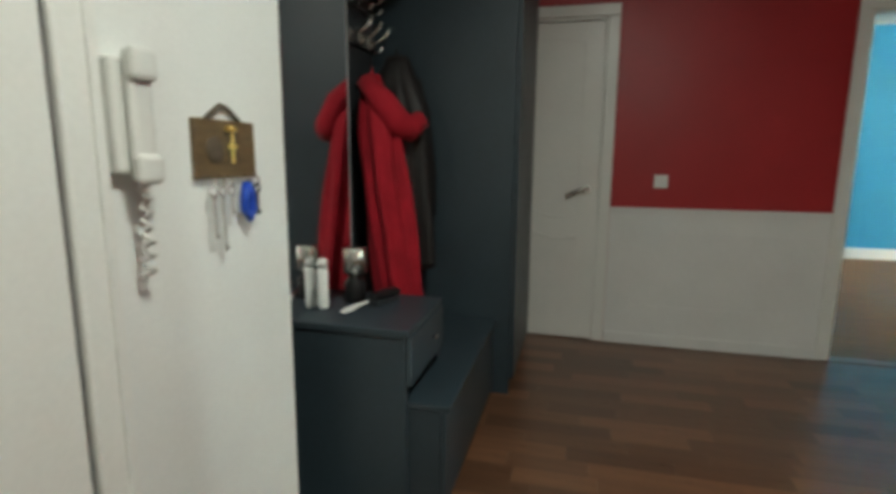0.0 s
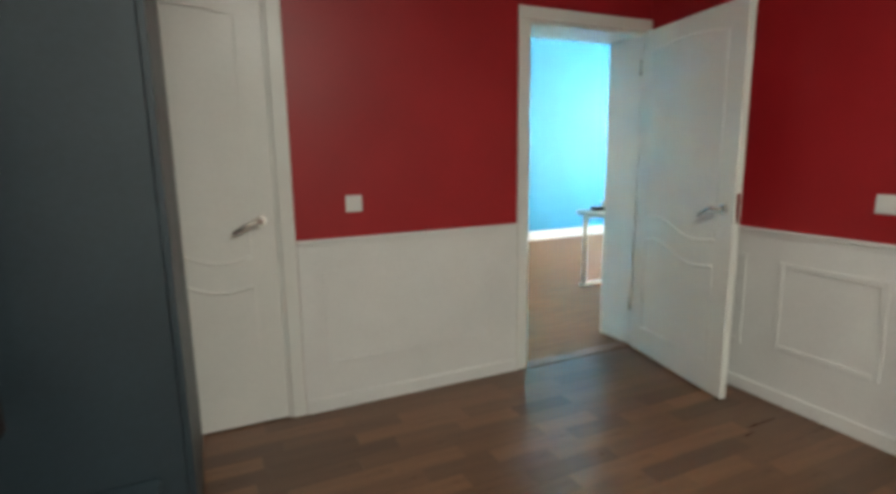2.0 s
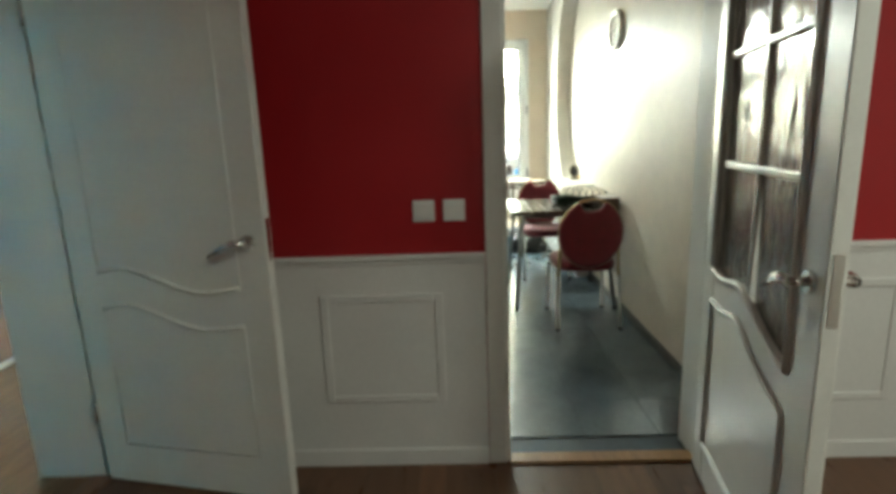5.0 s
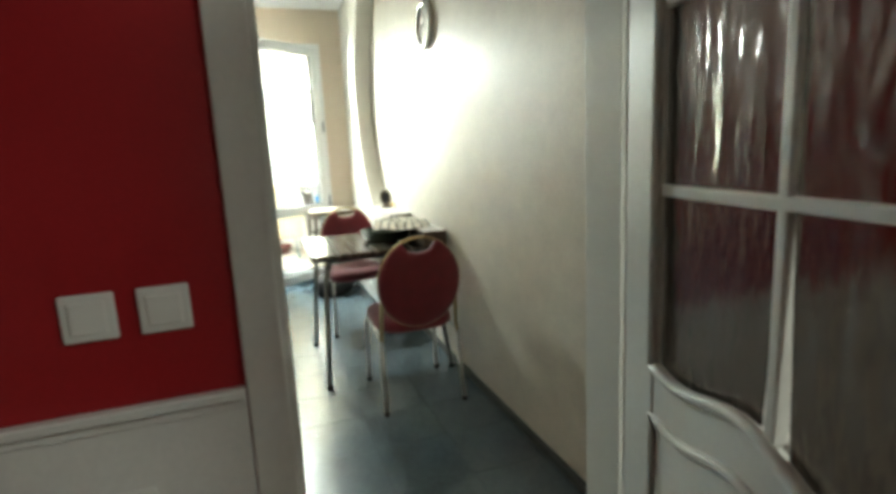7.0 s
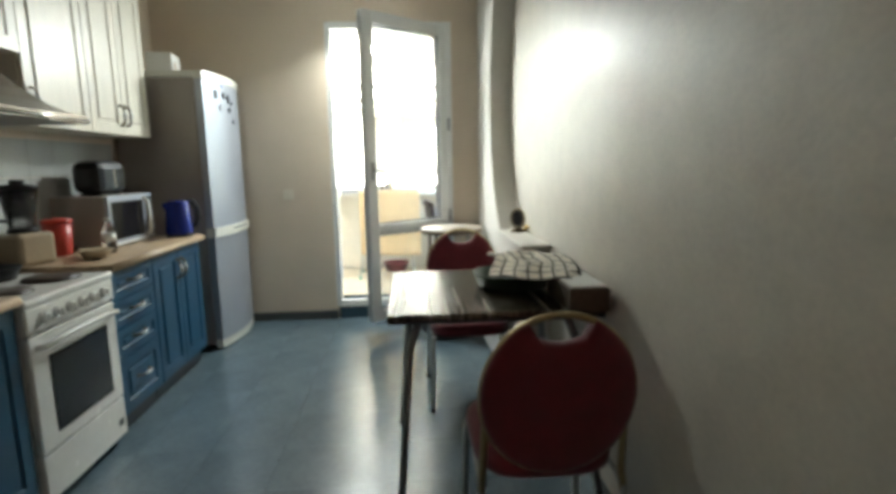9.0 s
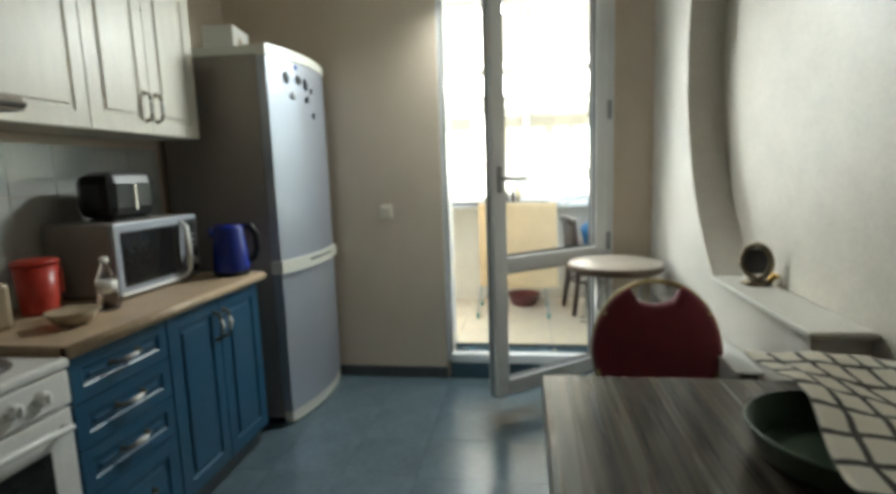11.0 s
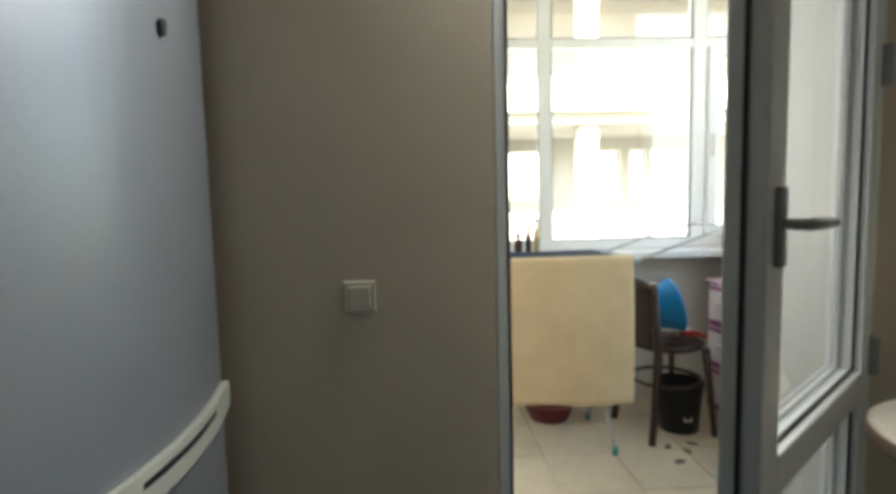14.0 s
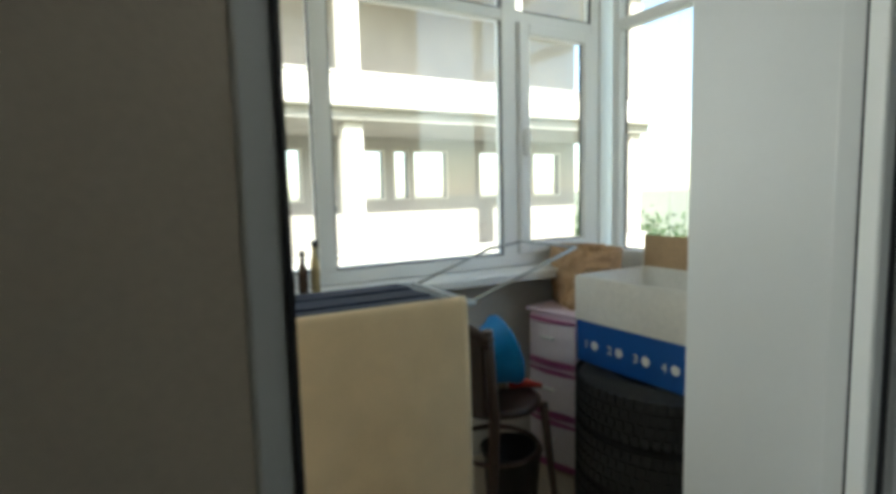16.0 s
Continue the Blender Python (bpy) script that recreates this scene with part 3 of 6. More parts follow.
def shoe_bench():
    d = thing("shoe_bench", (0, 0, 0), 0, "low dark slate shoe bench under the coats", "bench")
    part("top", boxes((-0.975, 1.662, 0.375, -0.33, 2.645, 0.398), bevel=0.003), "slate_board", d)
    part("front", boxes((-0.36, 1.662, 0.03, -0.342, 2.645, 0.374), bevel=0.003), "slate_board", d)
    part("end", boxes((-0.975, 1.663, 0.0, -0.361, 1.682, 0.374)), "slate_board", d)
    part("end", boxes((-0.975, 2.624, 0.0, -0.361, 2.644, 0.374)), "slate_board", d)


def hanging_coat(name, top, width, depth, length, mat, label, seed, lean=0.0, sleeve=True):
    """A garment on a hook: folded tapering body, collar and sleeve, with deep vertical folds."""
    d = thing(name, top, 0, label, "coat", "coats on the rack")
    rnd = random.Random(seed)
    ph = [rnd.uniform(0, 6.28) for _ in range(4)]
    bm = bmesh.new()
    n, rows = 56, 30
    rings = []
    for j in range(rows):
        v = j / (rows - 1)
        wide = width * (0.16 + 0.84 * min(1, v / 0.16) ** 0.65) * (1 - 0.10 * v * v) / 2
        deep = depth * (0.35 + 0.65 * min(1, v / 0.25)) / 2
        ring = []
        for k in range(n):
            a = 2 * math.pi * k / n
            fold = 1 + 0.27 * min(1, v * 2) * (math.sin(5 * a + ph[0] + 0.8 * v) * 0.6 + math.sin(9 * a + ph[1] - 1.6 * v) * 0.4) + 0.05 * math.sin(3 * a + 9 * v + ph[2])
            z = -length * v - (0.035 * math.sin(3 * a + ph[3]) if j == rows - 1 else 0)
            ring.append(bm.verts.new((deep * math.cos(a) * fold + lean * v, wide * math.sin(a) * fold, z)))
        rings.append(ring)
    for a, b in zip(rings, rings[1:]):
        for k in range(n):
            bm.faces.new((a[k], a[(k + 1) % n], b[(k + 1) % n], b[k])).smooth = True
    bm.faces.new(rings[0]); bm.faces.new(rings[-1])
    part("body", bm, mat, d)
    if not sleeve:
        hood = bmesh.new()
        add_tube(hood, [(-0.02, -0.05, -0.03), (depth * 0.35, -0.06, -0.12), (depth * 0.62, -0.03, -0.20), (depth * 0.85, 0.02, -0.225), (depth * 1.0, 0.06, -0.19), (depth * 0.95, 0.08, -0.16)], [0.040, 0.058, 0.064, 0.058, 0.046, 0.020], 14)
        part("hood", hood, mat, d)
    if sleeve:
        sl = bmesh.new()
        pts = [(0.04, width * 0.40, -0.10), (0.07, width * 0.50, -0.30), (0.09 + lean * 0.5, width * 0.50, -0.52), (0.10 + lean * 0.6, width * 0.46, -0.74)]
        add_tube(sl, pts, [0.05, 0.062, 0.055, 0.045], 14)
        part("sleeve", sl, mat, d)
    part("loop", tube([(0, -0.02, -0.01), (0, 0, 0.03), (0, 0.02, -0.01)], 0.004, 6), mat, d)


wardrobe(); coat_rack(); tall_mirror(); low_cabinet(); shoe_bench()
hanging_coat("red_jacket", (-0.84, 2.30, 1.55), 0.19, 0.19, 0.98, "red_cloth", "long red hooded jacket hanging from a hook", 3, 0.12, False)
hanging_coat("leather_jacket", (-0.80, 2.50, 1.66), 0.22, 0.28, 0.98, "black_leather", "dark brown leather jacket hanging behind the red one", 8, 0.03)

spray = thing("spray_bottle", (-0.846, 1.805, 0.655), 0, "slim white bottle standing on the hall cabinet", "bottle")
part("body", lathe([(0.017, 0), (0.020, 0.008), (0.020, 0.14), (0.016, 0.15)], 18), "plastic_white", spray)
part("cap", lathe([(0.019, 0.151), (0.019, 0.178), (0.015, 0.184)], 18), "ivory_plastic", spray)
tin = thing("polish_tin", (-0.772, 1.925, 0.655), 0, "chrome-capped black polish jar on the hall cabinet", "jar")
part("base", lathe([(0.037, 0), (0.043, 0.006), (0.043, 0.075), (0.026, 0.095), (0.026, 0.11)], 22), "black_plastic", tin)
part("cap", lathe([(0.038, 0.111), (0.044, 0.115), (0.044, 0.205), (0.038, 0.212)], 22), "chrome", tin, "shiny metal cap")
brush = thing("shoe_brush", (-0.655, 1.93, 0.655), 70, "black shoe brush lying on the hall cabinet", "brush")
part("back", boxes((-0.07, -0.025, 0.022, 0.07, 0.025, 0.05), bevel=0.01), "black_plastic", brush)
part("bristles", boxes((-0.065, -0.021, 0.0, 0.065, 0.021, 0.0215)), "slate_dark", brush)
horn = bmesh.new()
for s, (x, w, z) in enumerate(((0, 0.012, 0.006), (0.08, 0.010, 0.008), (0.14, 0.017, 0.009), (0.21, 0.023, 0.006), (0.235, 0.016, 0.005))):
    row = [horn.verts.new((x, -w, z)), horn.verts.new((x, -w * 0.5, z - 0.004)), horn.verts.new((x, w * 0.5, z - 0.004)), horn.verts.new((x, w, z))]
    low_row = [horn.verts.new((q.co.x, q.co.y, q.co.z - 0.002)) for q in row]
    if s:
        for k in range(3):
            horn.faces.new((last[k], last[k + 1], row[k + 1], row[k]))
            horn.faces.new((under[k], low_row[k], low_row[k + 1], under[k + 1]))
        horn.faces.new((last[0], row[0], low_row[0], under[0])); horn.faces.new((last[3], under[3], low_row[3], row[3]))
    last, under = row, low_row
shoehorn = single("shoehorn", horn, "plastic_white", "white plastic shoehorn lying on the cabinet's edge", "shoehorn")
shoehorn.matrix_basis = pose(-0.690, 1.985, 0.657, 0, 0, 256)


def intercom():
    d = thing("intercom_handset", (WEST, 0.888, 1.272), 90, "white wall intercom with a hanging handset", "intercom")
    part("base", boxes((-0.045, -0.028, -0.10, 0.045, 0, 0.10), bevel=0.008), "ivory_plastic", d)
    bm = bmesh.new()
    add_box(bm, -0.026, -0.05, -0.115, 0.026, -0.0285, 0.115, 0.012)
    add_box(bm, -0.028, -0.062, 0.06, 0.028, -0.040, 0.118, 0.010)
    add_box(bm, -0.028, -0.062, -0.118, 0.028, -0.040, -0.065, 0.010)
    part("handset", bm, "ivory_plastic", d)
    part("cord", tube([(0.0, -0.03, -0.118)] + [(0.012 * math.cos(k * 1.9), -0.035 + 0.01 * math.sin(k * 1.9), -0.12 - 0.008 * k) for k in range(22)], 0.004, 6), "ivory_plastic", d, "coiled white cord")


def key_holder():
    d = thing("key_holder", (WEST, 1.158, 1.222), 90, "dark wooden key plaque with a gold figure and keys", "key holder")
    part("board", boxes((-0.105, -0.014, -0.068, 0.105, -0.001, 0.062), bevel=0.003), "wood_plaque", d)
    part("emblem", boxes((0.010, -0.019, -0.035, 0.022, -0.0145, 0.042), bevel=0.003), "gold", d, "small golden emblem")
    part("emblem", boxes((0.0, -0.018, -0.002, 0.034, -0.0145, 0.010), bevel=0.002), "gold", d)
    part("relief", lathe([(0.030, 0), (0.026, 0.003), (0.01, 0.004)], 18), "brown_carton", d).matrix_basis = pose(-0.045, -0.0145, -0.005, 90)
    part("emblem", lathe([(0.012, 0), (0.016, 0.004), (0.008, 0.016)], 12, (0.006, -0.02, 0.036)), "gold", d)
    part("cord", tube([(-0.060, -0.008, 0.062), (-0.03, -0.008, 0.082), (-0.012, -0.008, 0.094), (0.015, -0.008, 0.088), (0.055, -0.008, 0.062)], 0.006, 6), "brown_carton", d, "twisted hanging cord")
    for k, (x, z) in enumerate(((-0.07, 0.10), (-0.040, 0.13), (-0.008, 0.05), (0.055, 0.05), (0.09, 0.06))):
        bm = bmesh.new()
        add_tube(bm, [(x, -0.014, -0.062), (x, -0.03, -0.07), (x, -0.028, -0.085)], 0.003, 6)
        if k == 3:
            hook = part("hook", bm, "chrome", d)
            fob = tube([(x - 0.004, -0.024, -0.08), (x + 0.010, -0.026, -0.11), (x + 0.012, -0.026, -0.145), (x - 0.004, -0.026, -0.165), (x - 0.020, -0.026, -0.145), (x - 0.018, -0.026, -0.11), (x - 0.006, -0.024, -0.08)], 0.010, 8)
            part("fob", fob, "blue_fob", hook, "blue looped rubber key fob")
        else:
            hook = part("hook", bm, "chrome", d)
            key = bmesh.new()
            add_tube(key, [(x + 0.011 * math.cos(a), -0.024, -0.095 + 0.011 * math.sin(a)) for a in (2 * math.pi * q / 12 for q in range(13))], 0.003, 6)
            add_box(key, x - 0.004, -0.026, -0.10 - z, x + 0.004, -0.022, -0.106, 0.001)
            add_box(key, x + 0.004, -0.026, -0.098 - z, x + 0.010, -0.022, -0.088 - z)
            part("key", key, "chrome" if k != 4 else "black_plastic", hook)


intercom(); key_holder()
entry = thing("door_4_frame", (0, 0, 0), 0, "white casing of the entrance door", "door frame", kind="structure")
part("casing_side", boxes((WEST + 0.001, 0.755, 0, WEST + 0.022, 0.83, 2.1), bevel=0.006), "door_white", entry)
part("casing_bead", boxes((WEST + 0.0225, 0.805, 0, WEST + 0.03, 0.825, 2.1), bevel=0.003), "door_white", entry)
entrance = thing("door_4", (0, 0, 0), 0, "smooth off-white entrance door, closed", "door", kind="structure")
part("leaf", boxes((WEST + 0.001, -0.14, 0.01, WEST + 0.014, 0.745, 2.06), bevel=0.004), "door_white", entrance)
part("rebate", boxes((WEST + 0.0005, 0.7455, 0.0, WEST + 0.004, 0.7545, 2.08)), "gasket", entrance)

# unseen fitting, added to go with the hall's fill lamp
lamp = thing("added_ceiling_light", (0.45, 0.45, 2.70), 0, "round white ceiling light, added out of view above the hall", "ceiling light")
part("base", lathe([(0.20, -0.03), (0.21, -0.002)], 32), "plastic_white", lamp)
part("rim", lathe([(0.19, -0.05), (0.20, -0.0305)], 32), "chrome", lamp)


# ---- blue room ----
def desk():
    d = thing("desk", (3.13, 3.97, 0), 0, "plain white desk with thin legs on floor bars", "desk")
    part("tabletop", boxes((0, 0, 0.705, 0.64, 1.16, 0.735), bevel=0.004), "plastic_white", d)
    for y in (0.06, 1.10):
        for x in (0.06, 0.58):
            part("leg", tube([(x, y, 0.02), (x, y, 0.704)], 0.02, 12), "plastic_white", d)
        part("foot_bar", boxes((0.02, y - 0.02, 0.0, 0.62, y + 0.02, 0.028), bevel=0.006), "plastic_white", d)
        part("cross_bar", boxes((0.08, y - 0.012, 0.66, 0.56, y + 0.012, 0.7045), bevel=0.003), "plastic_white", d)


desk()
tablet = thing("tablet", (3.52, 4.88, 0.735), 20, "dark tablet lying on the white desk", "tablet")
part("case", boxes((-0.13, -0.09, 0, 0.13, 0.09, 0.012), bevel=0.004), "black_plastic", tablet)
part("screen", boxes((-0.12, -0.08, 0.0122, 0.12, 0.08, 0.0135)), "screen_dark", tablet)
purse = single("glasses_case", boxes((-0.09, -0.035, 0, 0.09, 0.035, 0.04), bevel=0.014), "black_plastic", "black case lying on the white desk", "case")
purse.matrix_basis = pose(3.33, 5.03, 0.735, 0, 0, -10)
cup = single("cup", lathe([(0.028, 0), (0.032, 0.004), (0.037, 0.085), (0.034, 0.085), (0.029, 0.01)], 20, (3.42, 5.06, 0.735)), "plastic_white", "small white cup on the desk", "cup")
for x, z0, z1 in ((6.00, 1.54, 2.58), (6.22, 1.13, 2.60)):
    pts = [(x + 0.008 * math.sin(k * 0.9), 7.59, z0 + (z1 - z0) * k / 12) for k in range(13)]
    single("cable", tube(pts, 0.0055, 6), "cable_dark", "dark cable hanging down the blue wall", "cable", "cables on the blue wall")


# ---- kitchen: fixed parts ----
def round_niche():
    """Thickened wall end with a round sweep cut out of it, above a ledge."""
    cx, cz, r = 5.30, 1.75, 1.165
    low = math.asin((0.845 - cz) / r)
    high = math.asin((K_CEIL - cz) / r)
    arc = [(cx + r * math.cos(low + (high - low) * k / 36), cz + r * math.sin(low + (high - low) * k / 36)) for k in range(37)]
    body = [(K_EAST - 0.001, 0.0), (K_EAST - 0.001, K_CEIL - 0.001)] + [(x, min(z, K_CEIL - 0.001)) for x, z in arc[::-1]] + [(5.33, 0.845), (5.33, 0.0)]
    structure("wall_round_niche", prism(body, 0.145, "y", K_SOUTH + 0.001), "pier_paper", "pale wall end with a round sweep above a ledge", "wall")
    structure("trim_ledge", boxes((5.30, K_SOUTH + 0.002, 0.846, 6.035, 1.085, 0.866), bevel=0.006), "pier_paper", "pale ledge at the foot of the round sweep", "ledge")


round_niche()


def radiator():
    d = thing("radiator", (5.56, 1.066, 0.09), 0, "white panel radiator with a flat cover under the ledge", "radiator")
    part("panel", boxes((0, 0.075, 0, 1.06, 0.09, 0.56), bevel=0.006), "enamel", d)
    part("panel", boxes((0, 0.012, 0, 1.06, 0.022, 0.56), bevel=0.004), "enamel", d)
    zig = bmesh.new()
    n = 34
    front = [(1.035 + (0.02 if k % 2 else 0.0), 0.02 + 0.55 * k / n) for k in range(n + 1)]
    for (a, z0), (b, z1) in zip(front, front[1:]):
        v = [zig.verts.new(p) for p in ((a, 0.023, z0), (a, 0.074, z0), (b, 0.074, z1), (b, 0.023, z1))]
        w = [zig.verts.new((q.co.x - 0.012, q.co.y, q.co.z)) for q in v]
        zig.faces.new(v); zig.faces.new(w[::-1])
        for i in range(4):
            zig.faces.new((v[i], w[i], w[(i + 1) % 4], v[(i + 1) % 4]))
    part("fins", zig, "enamel", d)
    part("top_cover", boxes((-0.004, 0.008, 0.5605, 1.064, 0.094, 0.572), bevel=0.005), "enamel", d)
    for x in (0.12, 0.94):
        part("bracket", boxes((x, 0.0, 0.10, x + 0.03, 0.0115, 0.48)), "enamel", d)
    part("valve", tube([(0.02, 0.05, 0.0), (0.02, 0.05, -0.05), (0.02, 0.05, -0.088)], 0.010, 10), "chrome", d)


radiator()

# step below the balcony door
step = thing("trim_step", (0, 0, 0), 0, "dark blue tiled step below the balcony door", "step", kind="structure")
for k in range(3):
    part("tile", boxes((7.085, 1.282 + k * 0.333, 0.001, 7.118, 1.282 + k * 0.333 + 0.324, 0.098), bevel=0.003), "step_tile", step)
    part("tile", boxes((7.12, 1.282 + k * 0.333, 0.0905, 7.42, 1.282 + k * 0.333 + 0.324, 0.1), bevel=0.003), "step_tile", step)
structure("trim_reveal", boxes((7.17, 1.281, 0.10, 7.46, 1.30, 2.43), (7.17, 2.281, 0.10, 7.46, 2.296, 2.43), (7.17, 1.30, 2.41, 7.46, 2.281, 2.429)), "pvc", "smooth white lining of the balcony doorway", "door frame")


def balcony_frame():
    d = thing("door_5_frame", (0, 0, 0), 0, "white plastic frame of the balcony door", "door frame", kind="structure")
    part("jamb", boxes((7.085, 1.283, 0.101, 7.155, 1.335, 2.425), bevel=0.004), "pvc", d)
    part("jamb", boxes((7.103, 2.265, 0.101, 7.160, 2.295, 2.425), bevel=0.004), "pvc", d)
    part("head", boxes((7.085, 1.335, 2.37, 7.155, 2.264, 2.425), bevel=0.004), "pvc", d)
    part("threshold", boxes((7.085, 1.335, 0.101, 7.155, 2.264, 0.155), bevel=0.004), "pvc", d)
    for a, b in ((1.336, 1.342), (2.259, 2.2645)):
        part("gasket", boxes((7.10, a, 0.16, 7.115, b, 2.365)), "gasket", d)


def balcony_leaf():
    d = thing("door_5", (7.075, 1.345, 0.105), 128.5, "white plastic balcony door with two panes, standing open", "door", kind="structure")
    w, h, t = 0.80, 2.275, 0.034
    part("stile", boxes((0, -t, 0, 0.085, t, h), bevel=0.005), "pvc", d)
    part("stile", boxes((w - 0.085, -t, 0, w, t, h), bevel=0.005), "pvc", d)
    for z0, z1 in ((0, 0.085), (0.665, 0.745), (h - 0.085, h)):
        part("rail", boxes((0.085, -t, z0, w - 0.085, t, z1), bevel=0.005), "pvc", d)
    for z0, z1 in ((0.085, 0.665), (0.745, h - 0.085)):
        p = part("pane", boxes((0.085, -0.010, z0, w - 0.085, -0.006, z1)), "clear_glass", d)
        p.visible_shadow = False
        for s in (-1, 1):
            for r in ((0.086, z0 + 0.001, 0.093, z1 - 0.001), (w - 0.093, z0 + 0.001, w - 0.086, z1 - 0.001), (0.093, z0 + 0.001, w - 0.093, z0 + 0.008), (0.093, z1 - 0.008, w - 0.093, z1 - 0.001)):
                part("gasket", boxes((r[0], s * 0.016 - 0.003, r[1], r[2], s * 0.016 + 0.003, r[3])), "gasket", d)
    part("edge_seal", boxes((w + 0.0005, -0.005, 0.01, w + 0.004, 0.003, h - 0.01)), "gasket", d)
    bm = bmesh.new()
    add_box(bm, w - 0.057, t, 1.08, w - 0.029, t + 0.012, 1.21, 0.004)
    add_tube(bm, [(w - 0.043, t + 0.01, 1.15), (w - 0.043, t + 0.045, 1.15), (w - 0.07, t + 0.052, 1.15), (w - 0.17, t + 0.05, 1.148)], [0.009, 0.010, 0.010, 0.009], 10)
    part("door_handle", bm, "grey_plastic", d, "grey lever handle")
    for z in (0.72, 1.46):
        part("hinge", tube([(-0.006, t + 0.008, z), (-0.006, t + 0.008, z + 0.10)], 0.013, 10), "grey_plastic", d)


balcony_frame(); balcony_leaf()


# ---- kitchen: units ----
FRONT = 3.036


def framed_front(parent, x0, x1, z0, z1, y, mat, name="door"):
    """A cabinet front with a sunk and raised panel, facing -y."""
    b = 0.055 if z1 - z0 > 0.25 else 0.04
    front = part(name, boxes((x0, y + 0.006, z0, x1, y + 0.02, z1), bevel=0.002), mat, parent)
    ring = bmesh.new()
    outs = [(x0, z0), (x1, z0), (x1, z1), (x0, z1)]
    ins = [(x0 + b, z0 + b), (x1 - b, z0 + b), (x1 - b, z1 - b), (x0 + b, z1 - b)]
    lows = [(p + 0.007 * sp, q + 0.007 * sq) for (p, q), sp, sq in zip(ins, (1, -1, -1, 1), (1, 1, -1, -1))]
    loops = [[ring.verts.new((p, yy, q)) for p, q in pts] for pts, yy in ((outs, y + 0.0058), (outs, y), (ins, y), (lows, y + 0.0058))]
    for p, q in zip(loops, loops[1:] + loops[:1]):
        for k in range(4):
            ring.faces.new((p[k], p[(k + 1) % 4], q[(k + 1) % 4], q[k]))
    part("frame", ring, mat, front)
    part("panel", boxes((x0 + b + 0.022, y - 0.001, z0 + b + 0.022, x1 - b - 0.022, y + 0.0057, z1 - b - 0.022), bevel=0.005), mat, front)
    return front


def bow_handle(parent, x, z, y, upright=True, mat="bronze"):
    L = 0.055
    pts = [(0, -L, 0.0), (0, -L * 0.95, 0.02), (0, -L * 0.5, 0.027), (0, 0, 0.032), (0, L * 0.5, 0.027), (0, L * 0.95, 0.02), (0, L, 0.0)]
    bm = bmesh.new()
    put = [(x, y - q, z + p) if upright else (x + p, y - q, z) for _, p, q in pts]
    add_tube(bm, put, [0.006, 0.005, 0.005, 0.008, 0.005, 0.005, 0.006], 8)
    for s in (-1, 1):
        e = (x, y - 0.001, z + s * L) if upright else (x + s * L, y - 0.001, z)
        add_tube(bm, [e, (e[0], e[1] - 0.004, e[2])], 0.010, 8)
    part("handle", bm, mat, parent, "antique bronze bow handle")
    grip = tube([put[2], put[3], put[4]], [0.007, 0.0105, 0.007], 8)
    part("grip", grip, "ivory_plastic", parent)


def base_unit(x0, x1, label, split=True, heights=()):
    d = thing("base_cabinet", (0, 0, 0), 0, label, "kitchen cabinet", "lower kitchen cabinets")
    part("body", boxes((x0 + 0.001, FRONT + 0.043, 0.10, x1 - 0.001, NORTH - 0.012, 0.817)), "blue_front", d)
    part("plinth", boxes((x0 + 0.001, FRONT + 0.07, 0, x1 - 0.001, FRONT + 0.086, 0.0995)), "slate_dark", d)
    y = FRONT + 0.022
    if heights:
        for z0, z1 in heights:
            f = framed_front(d, x0 + 0.003, x1 - 0.003, z0, z1, y, "blue_front", "drawer")
            bow_handle(f, (x0 + x1) / 2, (z0 + z1) / 2 + 0.01, y, False)
    else:
        xm = (x0 + x1) / 2
        spans = ((x0 + 0.003, xm - 0.002), (xm + 0.002, x1 - 0.003)) if split else ((x0 + 0.003, x1 - 0.003),)
        for k, (a, b) in enumerate(spans):
            f = framed_front(d, a, b, 0.105, 0.814, y, "blue_front")
            bow_handle(f, b - 0.028 if k == 0 else a + 0.028, 0.70, y)
    return d


base_unit(5.145, 5.555, "dark blue drawer unit with bronze handles", heights=((0.105, 0.385), (0.389, 0.53), (0.534, 0.672), (0.676, 0.814)))
base_unit(5.557, 6.205, "dark blue cabinet with two panelled doors")
base_unit(3.95, 4.54, "dark blue cabinet beside the stove")
base_unit(3.36, 3.948, "dark blue cabinet beside the stove")
for a, b, words in ((5.135, 6.25, "beige speckled worktop with rounded edge, half covered"), (3.35, 4.548, "beige speckled worktop beside the stove")):
    top = thing("worktop", (0, 0, 0), 0, words, "worktop", "kitchen worktops")
    part("slab", boxes((a, FRONT + 0.010, 0.8175, b, NORTH - 0.011, 0.856), bevel=0.003), "worktop", top)
    part("front_edge", tube([(a, FRONT + 0.012, 0.8368), (b, FRONT + 0.012, 0.8368)], 0.0190, 14), "worktop", top)
    part("end_strip", boxes((b + 0.0005, FRONT + 0.012, 0.819, b + 0.003, NORTH - 0.012, 0.8555)), "plastic_white", top)


def wall_unit(x0, x1, z0, z1, label, doors, handle_right=False):
    d = thing("wall_cabinet", (0, 0, 0), 0, label, "kitchen cabinet", "upper kitchen cabinets")
    part("body", boxes((x0 + 0.001, 3.35, z0, x1 - 0.001, NORTH - 0.001, z1)), "cream_front", d)
    step_x = (x1 - x0) / doors
    for k in range(doors):
        a, b = x0 + k * step_x + 0.002, x0 + (k + 1) * step_x - 0.002
        f = framed_front(d, a, b, z0 + 0.001, z1, 3.327, "cream_front")
        right = k == 0 if doors == 2 else handle_right
        bow_handle(f, b - 0.03 if right else a + 0.03, z0 + 0.11, 3.327)


